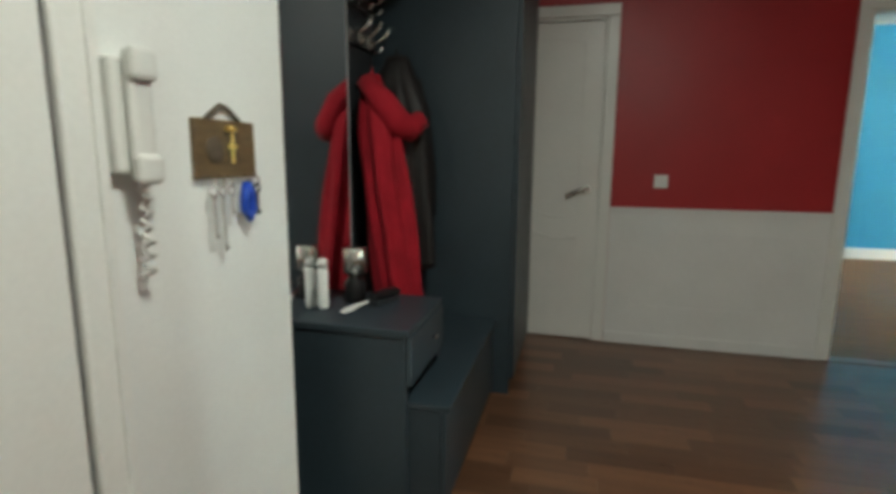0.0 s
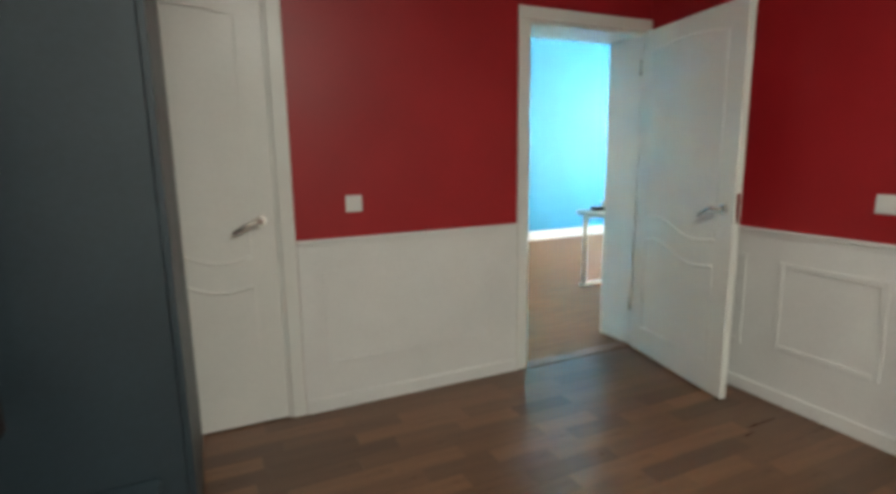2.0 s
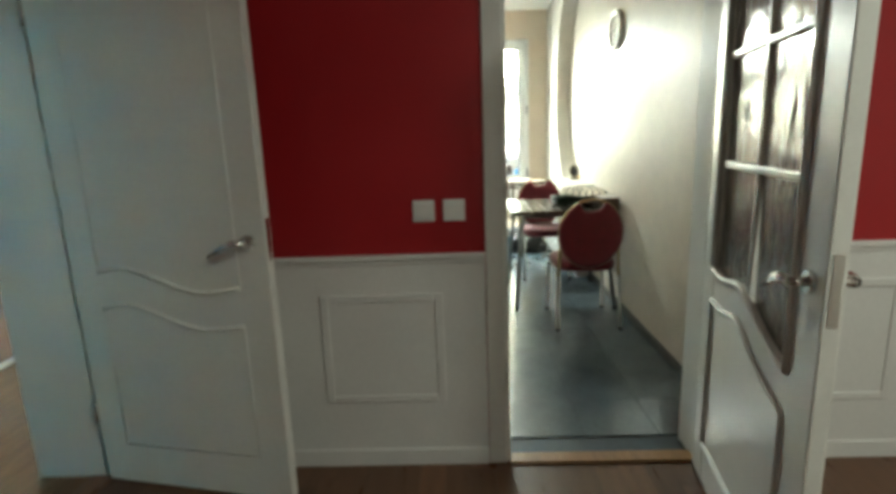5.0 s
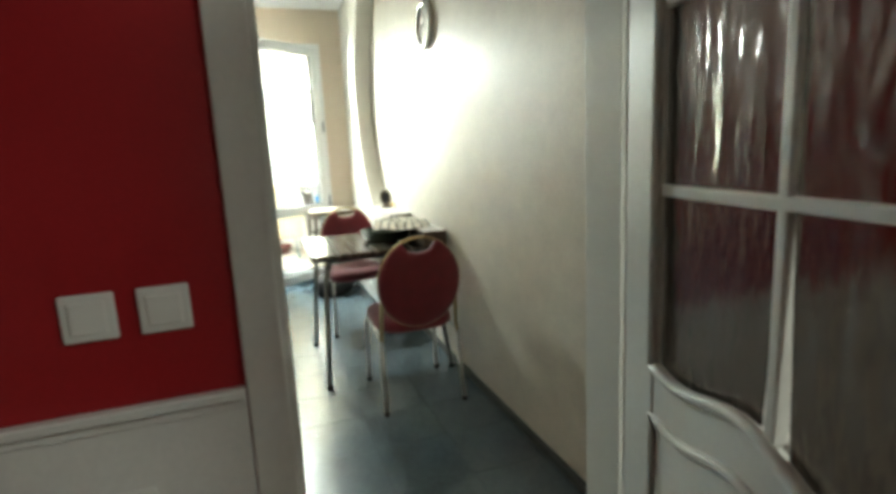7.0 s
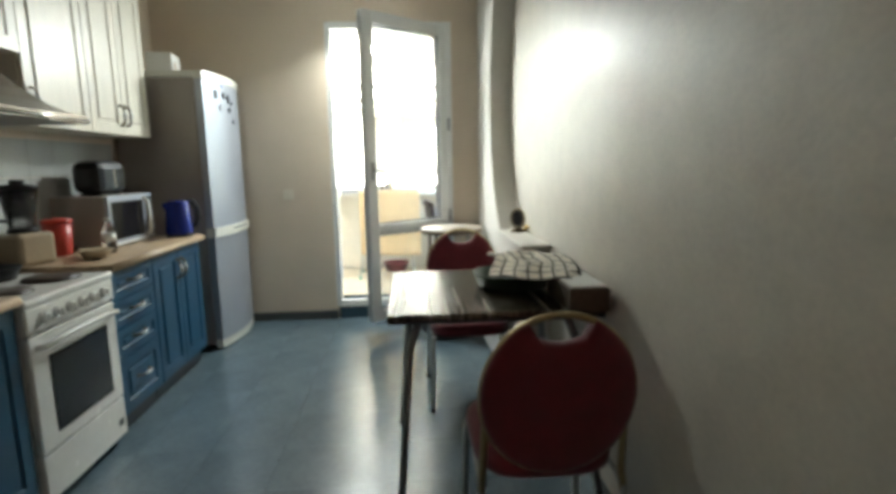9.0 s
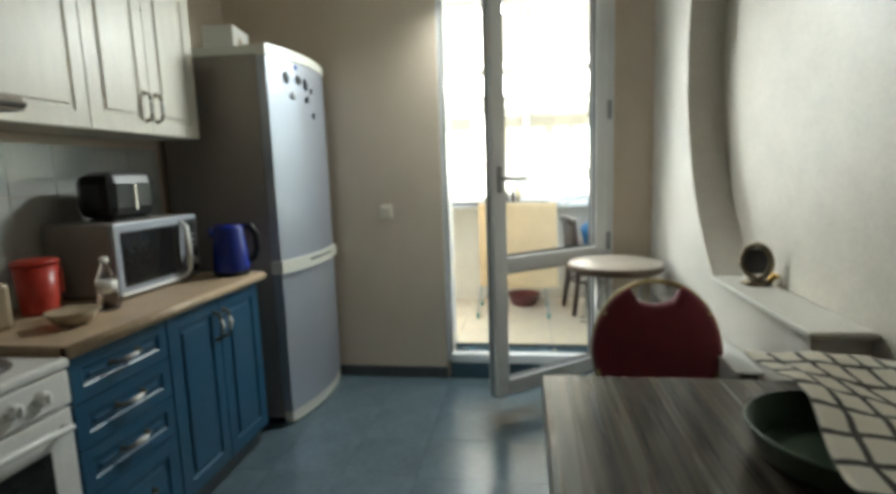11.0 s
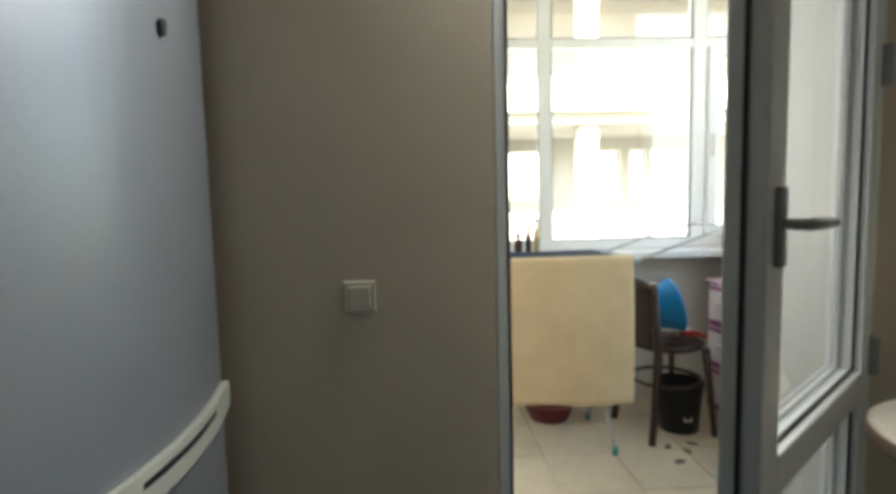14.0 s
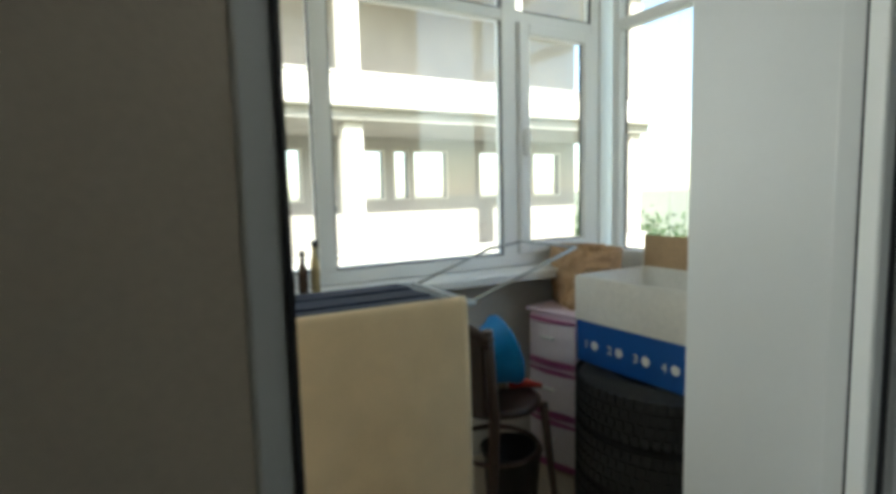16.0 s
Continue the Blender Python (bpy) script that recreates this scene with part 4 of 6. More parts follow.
wall_unit(5.64, 6.285, 1.495, 2.37, "cream panelled wall cabinet with two doors", 2)
wall_unit(5.16, 5.638, 1.495, 2.37, "cream panelled wall cabinet with one door", 1)
wall_unit(4.57, 5.158, 1.80, 2.37, "short cream wall cabinet above the hood", 2)
wall_unit(3.95, 4.568, 1.495, 2.37, "cream panelled wall cabinet with two doors", 2)
wall_unit(3.36, 3.948, 1.495, 2.37, "cream panelled wall cabinet with two doors", 2)


def cooker_hood():
    d = thing("cooker_hood", (4.835, 0, 0), 0, "dark brushed metal cooker hood above the stove", "cooker hood")
    bm = bmesh.new()
    low = [(-0.29, 3.06), (0.29, 3.06), (0.29, 3.60), (-0.29, 3.60)]
    high = [(-0.14, 3.30), (0.14, 3.30), (0.14, 3.60), (-0.14, 3.60)]
    a = [bm.verts.new((x, y, 1.49)) for x, y in low]
    b = [bm.verts.new((x, y, 1.525)) for x, y in low]
    mids = [[bm.verts.new((p[0] + (q[0] - p[0]) * u, p[1] + (q[1] - p[1]) * u, 1.525 + 0.165 * u ** 1.7)) for p, q in zip(low, high)] for u in (0.25, 0.5, 0.75, 1.0)]
    rings = [a, b] + mids
    for p, q in zip(rings, rings[1:]):
        for k in range(4):
            bm.faces.new((p[k], p[(k + 1) % 4], q[(k + 1) % 4], q[k]))
    bm.faces.new(a[::-1]); bm.faces.new(rings[-1])
    part("canopy", bm, "hood_metal", d)
    part("chimney", boxes((-0.139, 3.301, 1.6905, 0.139, 3.599, 1.799), bevel=0.003), "hood_metal", d)
    part("lip", tube([(-0.29, 3.058, 1.505), (0.29, 3.058, 1.505)], 0.009, 8), "chrome", d)


cooker_hood()


def stove():
    d = thing("electric_stove", (4.553, 0, 0), 0, "white enamelled electric stove with two brown hotplates", "stove")
    w = 0.572
    part("body", boxes((0, 3.07, 0.03, w, 3.60, 0.80), bevel=0.006), "enamel", d)
    part("hob", boxes((-0.004, 3.03, 0.801, w + 0.004, 3.60, 0.832), bevel=0.010), "enamel", d)
    for x, y, r in ((0.15, 3.20, 0.085), (0.42, 3.20, 0.10), (0.15, 3.45, 0.10), (0.42, 3.45, 0.085)):
        part("hotplate", lathe([(r + 0.008, 0.8325), (r + 0.008, 0.836), (r, 0.841), (r, 0.8435), (0.02, 0.8435)], 28, (x, y, 0)), "hotplate", d, "brown cast hotplate")
    face = bmesh.new()
    add_box(face, 0.002, 3.034, 0.70, w - 0.002, 3.069, 0.80, 0.008)
    panel = part("control_panel", face, "enamel", d)
    for k in range(6):
        x = 0.09 + k * 0.078
        bm = bmesh.new()
        add_tube(bm, [(x, 3.034, 0.752), (x, 3.020, 0.752), (x, 3.012, 0.752)], [0.021, 0.019, 0.016], 16)
        add_box(bm, x - 0.003, 3.006, 0.738, x + 0.003, 3.014, 0.766, 0.001)
        part("knob", bm, "plastic_white", panel)
    door = part("oven_door", boxes((0.006, 3.038, 0.235, w - 0.006, 3.068, 0.693), bevel=0.006), "enamel", d)
    part("window", boxes((0.10, 3.0345, 0.29, w - 0.085, 3.0376, 0.60), bevel=0.001), "oven_glass", door, "dark oven window")
    part("handle", tube([(0.04, 3.038, 0.645), (0.045, 3.005, 0.65), (0.14, 2.998, 0.662), (0.286, 2.995, 0.666), (0.43, 2.998, 0.662), (w - 0.045, 3.005, 0.65), (w - 0.04, 3.038, 0.645)], 0.011, 10), "enamel", door)
    part("drawer", boxes((0.006, 3.040, 0.045, w - 0.006, 3.069, 0.228), bevel=0.005), "enamel", d)
    part("vent", boxes((w - 0.07, 3.0385, 0.10, w - 0.03, 3.0397, 0.13)), "slate_dark", d)
    for x in (0.05, w - 0.05):
        for y in (3.11, 3.55):
            part("foot", lathe([(0.02, 0), (0.02, 0.03)], 10, (x, y, 0)), "black_plastic", d)


stove()


def fridge():
    d = thing("fridge_freezer", (0, 0, 0), 0, "tall silver fridge-freezer with a cream handle band", "fridge")
    x0, x1 = 6.385, 7.04
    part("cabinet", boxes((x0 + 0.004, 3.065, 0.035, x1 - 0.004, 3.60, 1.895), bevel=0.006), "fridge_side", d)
    def bowed(z0, z1, out=0.0):
        pts = [(x0 - out, 3.062)] + [(x0 - out + (x1 - x0 + 2 * out) * k / 14, 3.014 - 0.030 * k / 14 - out - 0.048 * math.sin(math.pi * k / 14)) for k in range(15)] + [(x1 + out, 3.062)]
        return prism(pts, z1 - z0, "z", z0, 0.004)
    part("freezer_door", bowed(0.075, 0.812), "fridge_silver", d)
    part("fridge_door", bowed(0.880, 1.885), "fridge_silver", d)
    band = part("handle_band", bowed(0.814, 0.878, 0.014), "fridge_trim", d, "cream plastic grip band")
    edge = [(x, 2.999 - 0.030 * (x - x0) / (x1 - x0) - 0.048 * math.sin(math.pi * (x - x0) / (x1 - x0))) for x in (6.60 + 0.03 * k for k in range(13))]
    part("grip_slot", prism(edge + [(x, y + 0.03) for x, y in edge[::-1]], 0.012, "z", 0.850), "slate_dark", band)
    part("top_cover", bowed(1.887, 1.94, 0.004), "fridge_trim", d, "cream plastic top edge")
    part("top_plate", boxes((x0, 3.063, 1.896, x1, 3.60, 1.938), bevel=0.004), "fridge_trim", d)
    part("kick_panel", bowed(0.012, 0.073, -0.004), "fridge_trim", d)
    for x in (x0 + 0.06, x1 - 0.06):
        part("foot", lathe([(0.022, 0), (0.022, 0.034)], 12, (x, 3.12, 0)), "black_plastic", d)
        part("foot", lathe([(0.022, 0), (0.022, 0.034)], 12, (x, 3.55, 0)), "black_plastic", d)
    for k, (x, z, w, h, mat) in enumerate(((6.52, 1.80, 0.035, 0.075, "slate_dark"), (6.62, 1.80, 0.05, 0.045, "slate_dark"), (6.69, 1.785, 0.045, 0.05, "slate_dark"), (6.57, 1.715, 0.05, 0.03, "grey_plastic"), (6.70, 1.71, 0.04, 0.03, "slate_dark"), (6.755, 1.76, 0.02, 0.03, "slate_dark"), (6.77, 1.63, 0.022, 0.04, "slate_dark"), (6.60, 1.86, 0.02, 0.02, "blue_fob"))):
        y = 3.014 - 0.030 * (x - x0) / (x1 - x0) - 0.048 * math.sin(math.pi * (x - x0) / (x1 - x0))
        n = 9
        pts = [(x + w / 2 * math.cos(a) * (1 + 0.3 * math.sin(3 * a + k)), z + h / 2 * math.sin(a) * (1 + 0.25 * math.cos(2 * a + k))) for a in (2 * math.pi * q / n for q in range(n))]
        single("fridge_magnet", prism(pts, 0.006, "y", y - 0.0085), mat, "small dark souvenir magnet on the fridge door", "magnet", "magnets on the fridge")


fridge()
carton = thing("white_carton", (6.655, 3.36, 1.938), 8, "small white cardboard box on the fridge", "box")
part("box", boxes((-0.11, -0.08, 0, 0.11, 0.08, 0.15), bevel=0.003), "paper_white", carton)
part("print", lathe([(0.03, 0.0), (0.03, 0.001)], 18), "tan_plastic", carton).matrix_basis = pose(-0.02, -0.0805, 0.07, 90)
single("baking_tray", boxes((6.62, 3.08, 1.9385, 6.98, 3.40, 1.957), bevel=0.008), "brown_carton", "flat dark tray lying on the fridge", "tray")


def microwave():
    d = thing("microwave", (5.65, 3.325, 0.857), -1, "silver microwave with dark window and white handle", "microwave")
    w, h, dp = 0.49, 0.29, 0.285
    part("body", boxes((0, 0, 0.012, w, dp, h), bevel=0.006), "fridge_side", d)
    part("front", boxes((0, -0.022, 0.012, w, -0.001, h), bevel=0.006), "fridge_silver", d)
    part("window", boxes((0.03, -0.025, 0.045, 0.355, -0.0225, h - 0.035), bevel=0.001), "oven_glass", d, "dark glossy door window")
    part("control_panel", boxes((0.398, -0.025, 0.03, w - 0.012, -0.0225, h - 0.02), bevel=0.001), "black_plastic", d)
    part("handle", tube([(0.377, -0.022, 0.03), (0.377, -0.05, 0.05), (0.377, -0.056, 0.14), (0.377, -0.05, 0.24), (0.377, -0.022, 0.265)], 0.011, 10), "plastic_white", d, "white bowed handle")
    part("dial", tube([(0.44, -0.025, 0.085), (0.44, -0.04, 0.085)], 0.018, 16), "grey_plastic", d)
    for k in range(3):
        part("button_row", boxes((0.412, -0.027, 0.15 + k * 0.025, 0.467, -0.0252, 0.156 + k * 0.025)), "grey_plastic", d)
    part("trim", boxes((0.004, -0.030, 0.012, 0.392, -0.0225, 0.028), bevel=0.003), "plastic_white", d)
    for x in (0.04, w - 0.04):
        for y in (0.03, dp - 0.03):
            part("foot", lathe([(0.012, 0), (0.012, 0.0118)], 10, (x, y, 0)), "black_plastic", d)


microwave()
toaster = thing("toaster", (5.855, 3.44, 1.1475), -5, "black toaster standing on the microwave", "toaster")
part("body", boxes((-0.13, -0.085, 0.01, 0.13, 0.085, 0.195), bevel=0.045), "black_plastic", toaster)
part("slot", boxes((-0.065, -0.04, 0.1935, 0.065, -0.012, 0.197)), "slate_dark", toaster)
part("slot", boxes((-0.065, 0.012, 0.1935, 0.065, 0.04, 0.197)), "slate_dark", toaster)
part("trim", boxes((0.0, -0.0885, 0.04, 0.008, -0.0835, 0.145), bevel=0.002), "chrome", toaster, "bright chrome strip")
part("lever", boxes((0.131, -0.015, 0.10, 0.150, 0.015, 0.118), bevel=0.004), "black_plastic", toaster)
part("foot", boxes((-0.09, -0.06, 0.0, 0.09, 0.06, 0.0098)), "black_plastic", toaster)


def kettle():
    d = thing("kettle", (6.168, 3.155, 0.857), 128, "glossy dark blue electric kettle on the worktop", "kettle")
    part("base", lathe([(0.078, 0), (0.08, 0.004), (0.078, 0.018)], 26), "black_plastic", d)
    part("body", lathe([(0.082, 0.019), (0.084, 0.03), (0.077, 0.11), (0.067, 0.215), (0.065, 0.225)], 32), "kettle_blue", d)
    part("lid", lathe([(0.062, 0.2255), (0.055, 0.233), (0.012, 0.235)], 26), "kettle_blue", d)
    part("spout", tube([(0.058, 0, 0.175), (0.070, 0, 0.20), (0.076, 0, 0.222)], [0.018, 0.017, 0.014], 10), "kettle_blue", d)
    part("handle", tube([(-0.055, 0, 0.222), (-0.095, 0, 0.225), (-0.122, 0, 0.18), (-0.122, 0, 0.11), (-0.105, 0, 0.065), (-0.074, 0, 0.05)], [0.017, 0.018, 0.017, 0.016, 0.014, 0.013], 12), "black_plastic", d, "black looped handle")
    part("gauge", boxes((-0.02, -0.080, 0.06, -0.008, -0.066, 0.15), bevel=0.002), "chrome", d)


kettle()


def blender():
    d = thing("blender", (5.235, 3.47, 0.857), -20, "blender with glass jug on a beige base", "blender")
    part("base", boxes((-0.085, -0.085, 0.0, 0.085, 0.085, 0.15), bevel=0.018), "tan_plastic", d)
    part("collar", lathe([(0.062, 0.151), (0.058, 0.175)], 24), "black_plastic", d)
    part("jug", lathe([(0.052, 0.176), (0.078, 0.35), (0.074, 0.35), (0.050, 0.182)], 24), "clear_glass", d, "clear glass jug")
    part("lid", lathe([(0.08, 0.351), (0.08, 0.372), (0.03, 0.376), (0.03, 0.395), (0.02, 0.398)], 24), "black_plastic", d)
    part("handle", tube([(-0.074, 0, 0.335), (-0.118, 0, 0.33), (-0.118, 0, 0.22), (-0.062, 0, 0.21)], 0.011, 10), "black_plastic", d)
    for z in (0.05, 0.10):
        part("dial", tube([(0.085, 0.0, z), (0.105, 0.0, z)], 0.022, 16), "black_plastic", d)


blender()
jug = thing("measuring_jug", (5.475, 3.47, 0.857), 0, "tall translucent red plastic jug", "jug")
part("body", lathe([(0.052, 0), (0.055, 0.006), (0.068, 0.17), (0.064, 0.17), (0.05, 0.008)], 26), "red_plastic", jug)
part("lid", lathe([(0.071, 0.171), (0.071, 0.186), (0.06, 0.19)], 26), "red_plastic", jug)
part("handle", tube([(0.065, 0, 0.15), (0.098, 0, 0.145), (0.098, 0, 0.06), (0.058, 0, 0.045)], 0.008, 8), "red_plastic", jug)
water = thing("water_bottle", (5.53, 3.25, 0.857), 0, "clear plastic bottle half full on the worktop", "bottle")
part("body", lathe([(0.03, 0), (0.033, 0.006), (0.033, 0.05), (0.031, 0.055), (0.033, 0.06), (0.033, 0.11), (0.013, 0.155), (0.013, 0.168)], 22), "clear_glass", water)
part("label_band", lathe([(0.0338, 0.062), (0.0338, 0.105)], 22), "paper_white", water)
part("cap", lathe([(0.015, 0.1685), (0.015, 0.185), (0.012, 0.187)], 16), "plastic_white", water)
bowl = lathe([(0.035, 0), (0.055, 0.012), (0.078, 0.045), (0.075, 0.046), (0.05, 0.016)], 28, (5.35, 3.22, 0.857))
single("bowl", bowl, "tan_plastic", "shallow beige bowl on the worktop", "bowl")
pan = thing("frying_pan", (4.955, 3.44, 0.8445), 30, "black frying pan on the back hotplate", "pan")
part("pan_body", lathe([(0.095, 0), (0.12, 0.045), (0.117, 0.046), (0.09, 0.006)], 30), "black_plastic", pan)
part("handle", tube([(0.115, 0, 0.038), (0.2, 0, 0.055), (0.29, 0, 0.06)], [0.009, 0.011, 0.012], 8), "black_plastic", pan)


# ---- kitchen: table and chairs ----
def kitchen_table():
    d = thing("kitchen_table", (4.46, 0.945, 0), 0, "dark striped table with splayed grey metal legs", "table")
    part("tabletop", boxes((0, 0, 0.732, 0.80, 0.805, 0.758), bevel=0.005), "dark_wenge", d)
    part("edge_band", boxes((0.003, 0.003, 0.722, 0.797, 0.802, 0.7315), bevel=0.002), "slate_dark", d)
    part("apron", boxes((0.10, 0.10, 0.69, 0.70, 0.705, 0.7215), bevel=0.003), "table_leg_grey", d)
    for x, sx in ((0.13, -1), (0.67, 1)):
        for y, sy in ((0.13, -1), (0.675, 1)):
            fx, fy = x + sx * (0.21 if sx < 0 else 0.02), y + sy * (0.10 if sy > 0 else 0.10)
            pts = [(x, y, 0.715), (x + (fx - x) * 0.06, y + (fy - y) * 0.2, 0.69), (x + (fx - x) * 0.22, y + (fy - y) * 0.5, 0.60), (x + (fx - x) * 0.6, y + (fy - y) * 0.75, 0.32), (fx, fy, 0.012)]
            leg = part("leg", tube(pts, [0.017, 0.017, 0.016, 0.015, 0.014], 12), "table_leg_grey", d)
            part("foot", lathe([(0.018, 0), (0.018, 0.02)], 12, (fx, fy, 0)), "black_plastic", leg)
    return d


kitchen_table()


def banquet_chair(at, turn, label):
    """Backrest at local x = 0, seat reaching towards +x."""
    d = thing("banquet_chair", at, turn, label, "chair", "banquet chairs")
    def oval(hw, hh, cz, n=44):
        return [(hw * math.sin(2 * math.pi * k / n), cz + hh * math.cos(2 * math.pi * k / n)) for k in range(n)]
    tilt = lambda z: -0.055 * (z - 0.45) / 0.45
    frame_pts = [(tilt(z), y, z) for y, z in oval(0.208, 0.232, 0.672)]
    part("back_frame", tube(frame_pts + [frame_pts[0]], 0.0095, 10), "gold_paint", d, "gold-painted oval tube")
    cush = []
    for y, z in oval(0.212, 0.236, 0.672):
        if z > 0.80 and abs(y) < 0.085:
            z = 0.838 + 0.030 * (abs(y) / 0.085) ** 2 - 0.012
        cush.append((y, z))
    bm = bmesh.new()
    layers = [(-0.011, 1.0), (-0.021, 0.975), (-0.027, 0.90), (-0.030, 0.6)]
    rings = []
    for dx, sc in [(l[0], l[1]) for l in layers[::-1]] + [(-l[0], l[1]) for l in layers]:
        rings.append([bm.verts.new((tilt(0.672 + (z - 0.672) * sc) + dx, y * sc, 0.672 + (z - 0.672) * sc)) for y, z in cush])
    for a, b in zip(rings, rings[1:]):
        for k in range(len(a)):
            bm.faces.new((a[k], a[(k + 1) % len(a)], b[(k + 1) % len(a)], b[k])).smooth = True
    bm.faces.new(rings[0]); bm.faces.new(rings[-1])
    part("backrest", bm, "maroon", d, "maroon padded oval back with a grip slot")
    seat = bmesh.new()
    n = 40
    def sq(k, s):
        a = 2 * math.pi * k / n
        c, si = math.cos(a), math.sin(a)
        return (0.235 + 0.225 * s * math.copysign(abs(c) ** 0.55, c), 0.21 * s * math.copysign(abs(si) ** 0.55, si) * (1.0 + 0.05 * c))
    prof = [(0.96, 0.405), (1.0, 0.415), (1.01, 0.435), (0.99, 0.455), (0.90, 0.470), (0.55, 0.478), (0.1, 0.48)]
    rings = [[seat.verts.new((*sq(k, s), z)) for k in range(n)] for s, z in prof]
    for a, b in zip(rings, rings[1:]):
        for k in range(n):
            seat.faces.new((a[k], a[(k + 1) % n], b[(k + 1) % n], b[k])).smooth = True
    seat.faces.new(rings[0]); seat.faces.new(rings[-1])
    part("seat", seat, "maroon", d, "maroon padded seat")
    for s in (-1, 1):
        part("back_post", tube([(-0.03, s * 0.165, 0.80), (0.0, s * 0.195, 0.56), (0.02, s * 0.20, 0.42), (0.012, s * 0.205, 0.36)], 0.011, 10), "gold_paint", d)
        for pts in ([(0.03, s * 0.195, 0.404), (0.012, s * 0.206, 0.37), (0.0, s * 0.21, 0.2), (-0.03, s * 0.213, 0.012)], [(0.41, s * 0.19, 0.404), (0.425, s * 0.20, 0.37), (0.435, s * 0.205, 0.2), (0.445, s * 0.21, 0.012)]):
            leg = part("leg", tube(pts, 0.0115, 10), "steel_leg", d, "pale metal leg")
            part("foot", lathe([(0.015, 0), (0.015, 0.02)], 10, (pts[-1][0], pts[-1][1], 0)), "black_plastic", leg)
        part("stretcher", tube([(0.02, s * 0.205, 0.385), (0.22, s * 0.20, 0.392), (0.42, s * 0.197, 0.385)], 0.008, 8), "steel_leg", d)
    return d


banquet_chair((3.965, 1.275, 0), 0, "maroon oval-backed banquet chair with gold frame at the table")
banquet_chair((5.70, 1.352, 0), 180, "maroon oval-backed banquet chair on the table's far side")

single("parcel", boxes((4.41, 0.952, 0.759, 4.72, 1.10, 0.845), bevel=0.004), "brown_carton", "flat brown carton lying on the table", "box")
single("cardboard_sheet", boxes((4.42, 0.96, 0.8455, 4.71, 1.09, 0.852), bevel=0.002), "paper_white", "pale cardboard sheet on the carton", "cardboard")
dish = thing("serving_pan", (4.87, 1.215, 0.759), 0, "dark green enamel pan under a cloth", "pan")
part("pan_body", lathe([(0.11, 0), (0.15, 0.008), (0.172, 0.06), (0.176, 0.062), (0.168, 0.064), (0.14, 0.012)], 32), "green_enamel", dish)


def tea_towel():
    bm = bmesh.new()
    uv = bm.loops.layers.uv.new("cloth")
    n, m = 34, 26
    grid = []
    for i in range(n):
        row = []
        for j in range(m):
            u, v = i / (n - 1), j / (m - 1)
            x, y = -0.30 + 0.60 * u, -0.18 + 0.36 * v
            r = math.hypot(x * 0.7, y * 0.9)
            z = 0.080 + 0.010 * math.sin(9 * u + 3 * v) * math.sin(7 * v + 1) + 0.006 * noise.noise((x * 22, y * 22, 1.0)) - 0.16 * max(0, r - 0.17)
            z = max(z, 0.050)
            row.append(bm.verts.new((x + 0.012 * math.sin(8 * v), y + 0.014 * math.sin(7 * u + 1), z)))
        grid.append(row)
    for i in range(n - 1):
        for j in range(m - 1):
            f = bm.faces.new((grid[i][j], grid[i + 1][j], grid[i + 1][j + 1], grid[i][j + 1]))
            f.smooth = True
            for loop, (a, b) in zip(f.loops, ((i, j), (i + 1, j), (i + 1, j + 1), (i, j + 1))):
                loop[uv].uv = (a / (n - 1), b / (m - 1))
    ob = single("tea_towel", bm, "checked_cloth", "cream tea towel with dark checks laid over the pan", "tea towel")
    thick = ob.modifiers.new("thick", "SOLIDIFY")
    thick.thickness = 0.003
    ob.matrix_basis = pose(4.86, 1.13, 0.783, 3, 0, -8)


tea_towel()


def ornament():
    d = thing("ornament", (5.87, 0.985, 0.867), 35, "dark metal ornament with a round ring on the ledge", "ornament")
    part("base", lathe([(0.045, 0), (0.05, 0.006), (0.03, 0.018), (0.012, 0.024)], 18), "bronze", d)
    part("ring", tube([(0.052 * math.cos(a), 0, 0.082 + 0.058 * math.sin(a)) for a in (2 * math.pi * k / 24 for k in range(25))], 0.011, 8), "bronze", d)
    part("disc", tube([(0, -0.004, 0.082), (0, 0.004, 0.082)], 0.045, 20), "black_leather", d)
    part("figure", tube([(-0.03, -0.03, 0.01), (-0.045, -0.035, 0.035), (-0.06, -0.03, 0.03)], [0.012, 0.013, 0.006], 8), "gold", d)


ornament()
clock = thing("wall_clock", (4.68, K_SOUTH + 0.001, 2.07), 0, "round silver wall clock on the pale wall", "clock")
ringbm = bmesh.new()
add_tube(ringbm, [(0.125 * math.cos(a), 0.02, 0.125 * math.sin(a)) for a in (2 * math.pi * k / 36 for k in range(37))], 0.018, 10)
part("rim", ringbm, "steel_leg", clock)
part("case", tube([(0, 0.0, 0), (0, 0.016, 0)], 0.12, 36), "grey_plastic", clock)
part("dial", tube([(0, 0.0165, 0), (0, 0.019, 0)], 0.112, 36), "paper_white", clock)
part("hour_hand", boxes((-0.004, 0.020, -0.01, 0.004, 0.022, 0.06)), "black_plastic", clock)
part("minute_hand", boxes((-0.01, 0.0225, -0.003, 0.085, 0.024, 0.003)), "black_plastic", clock)


M["stand_rim"] = material("stand_rim", (0.13, 0.085, 0.055), 0.5, vary=0.2)


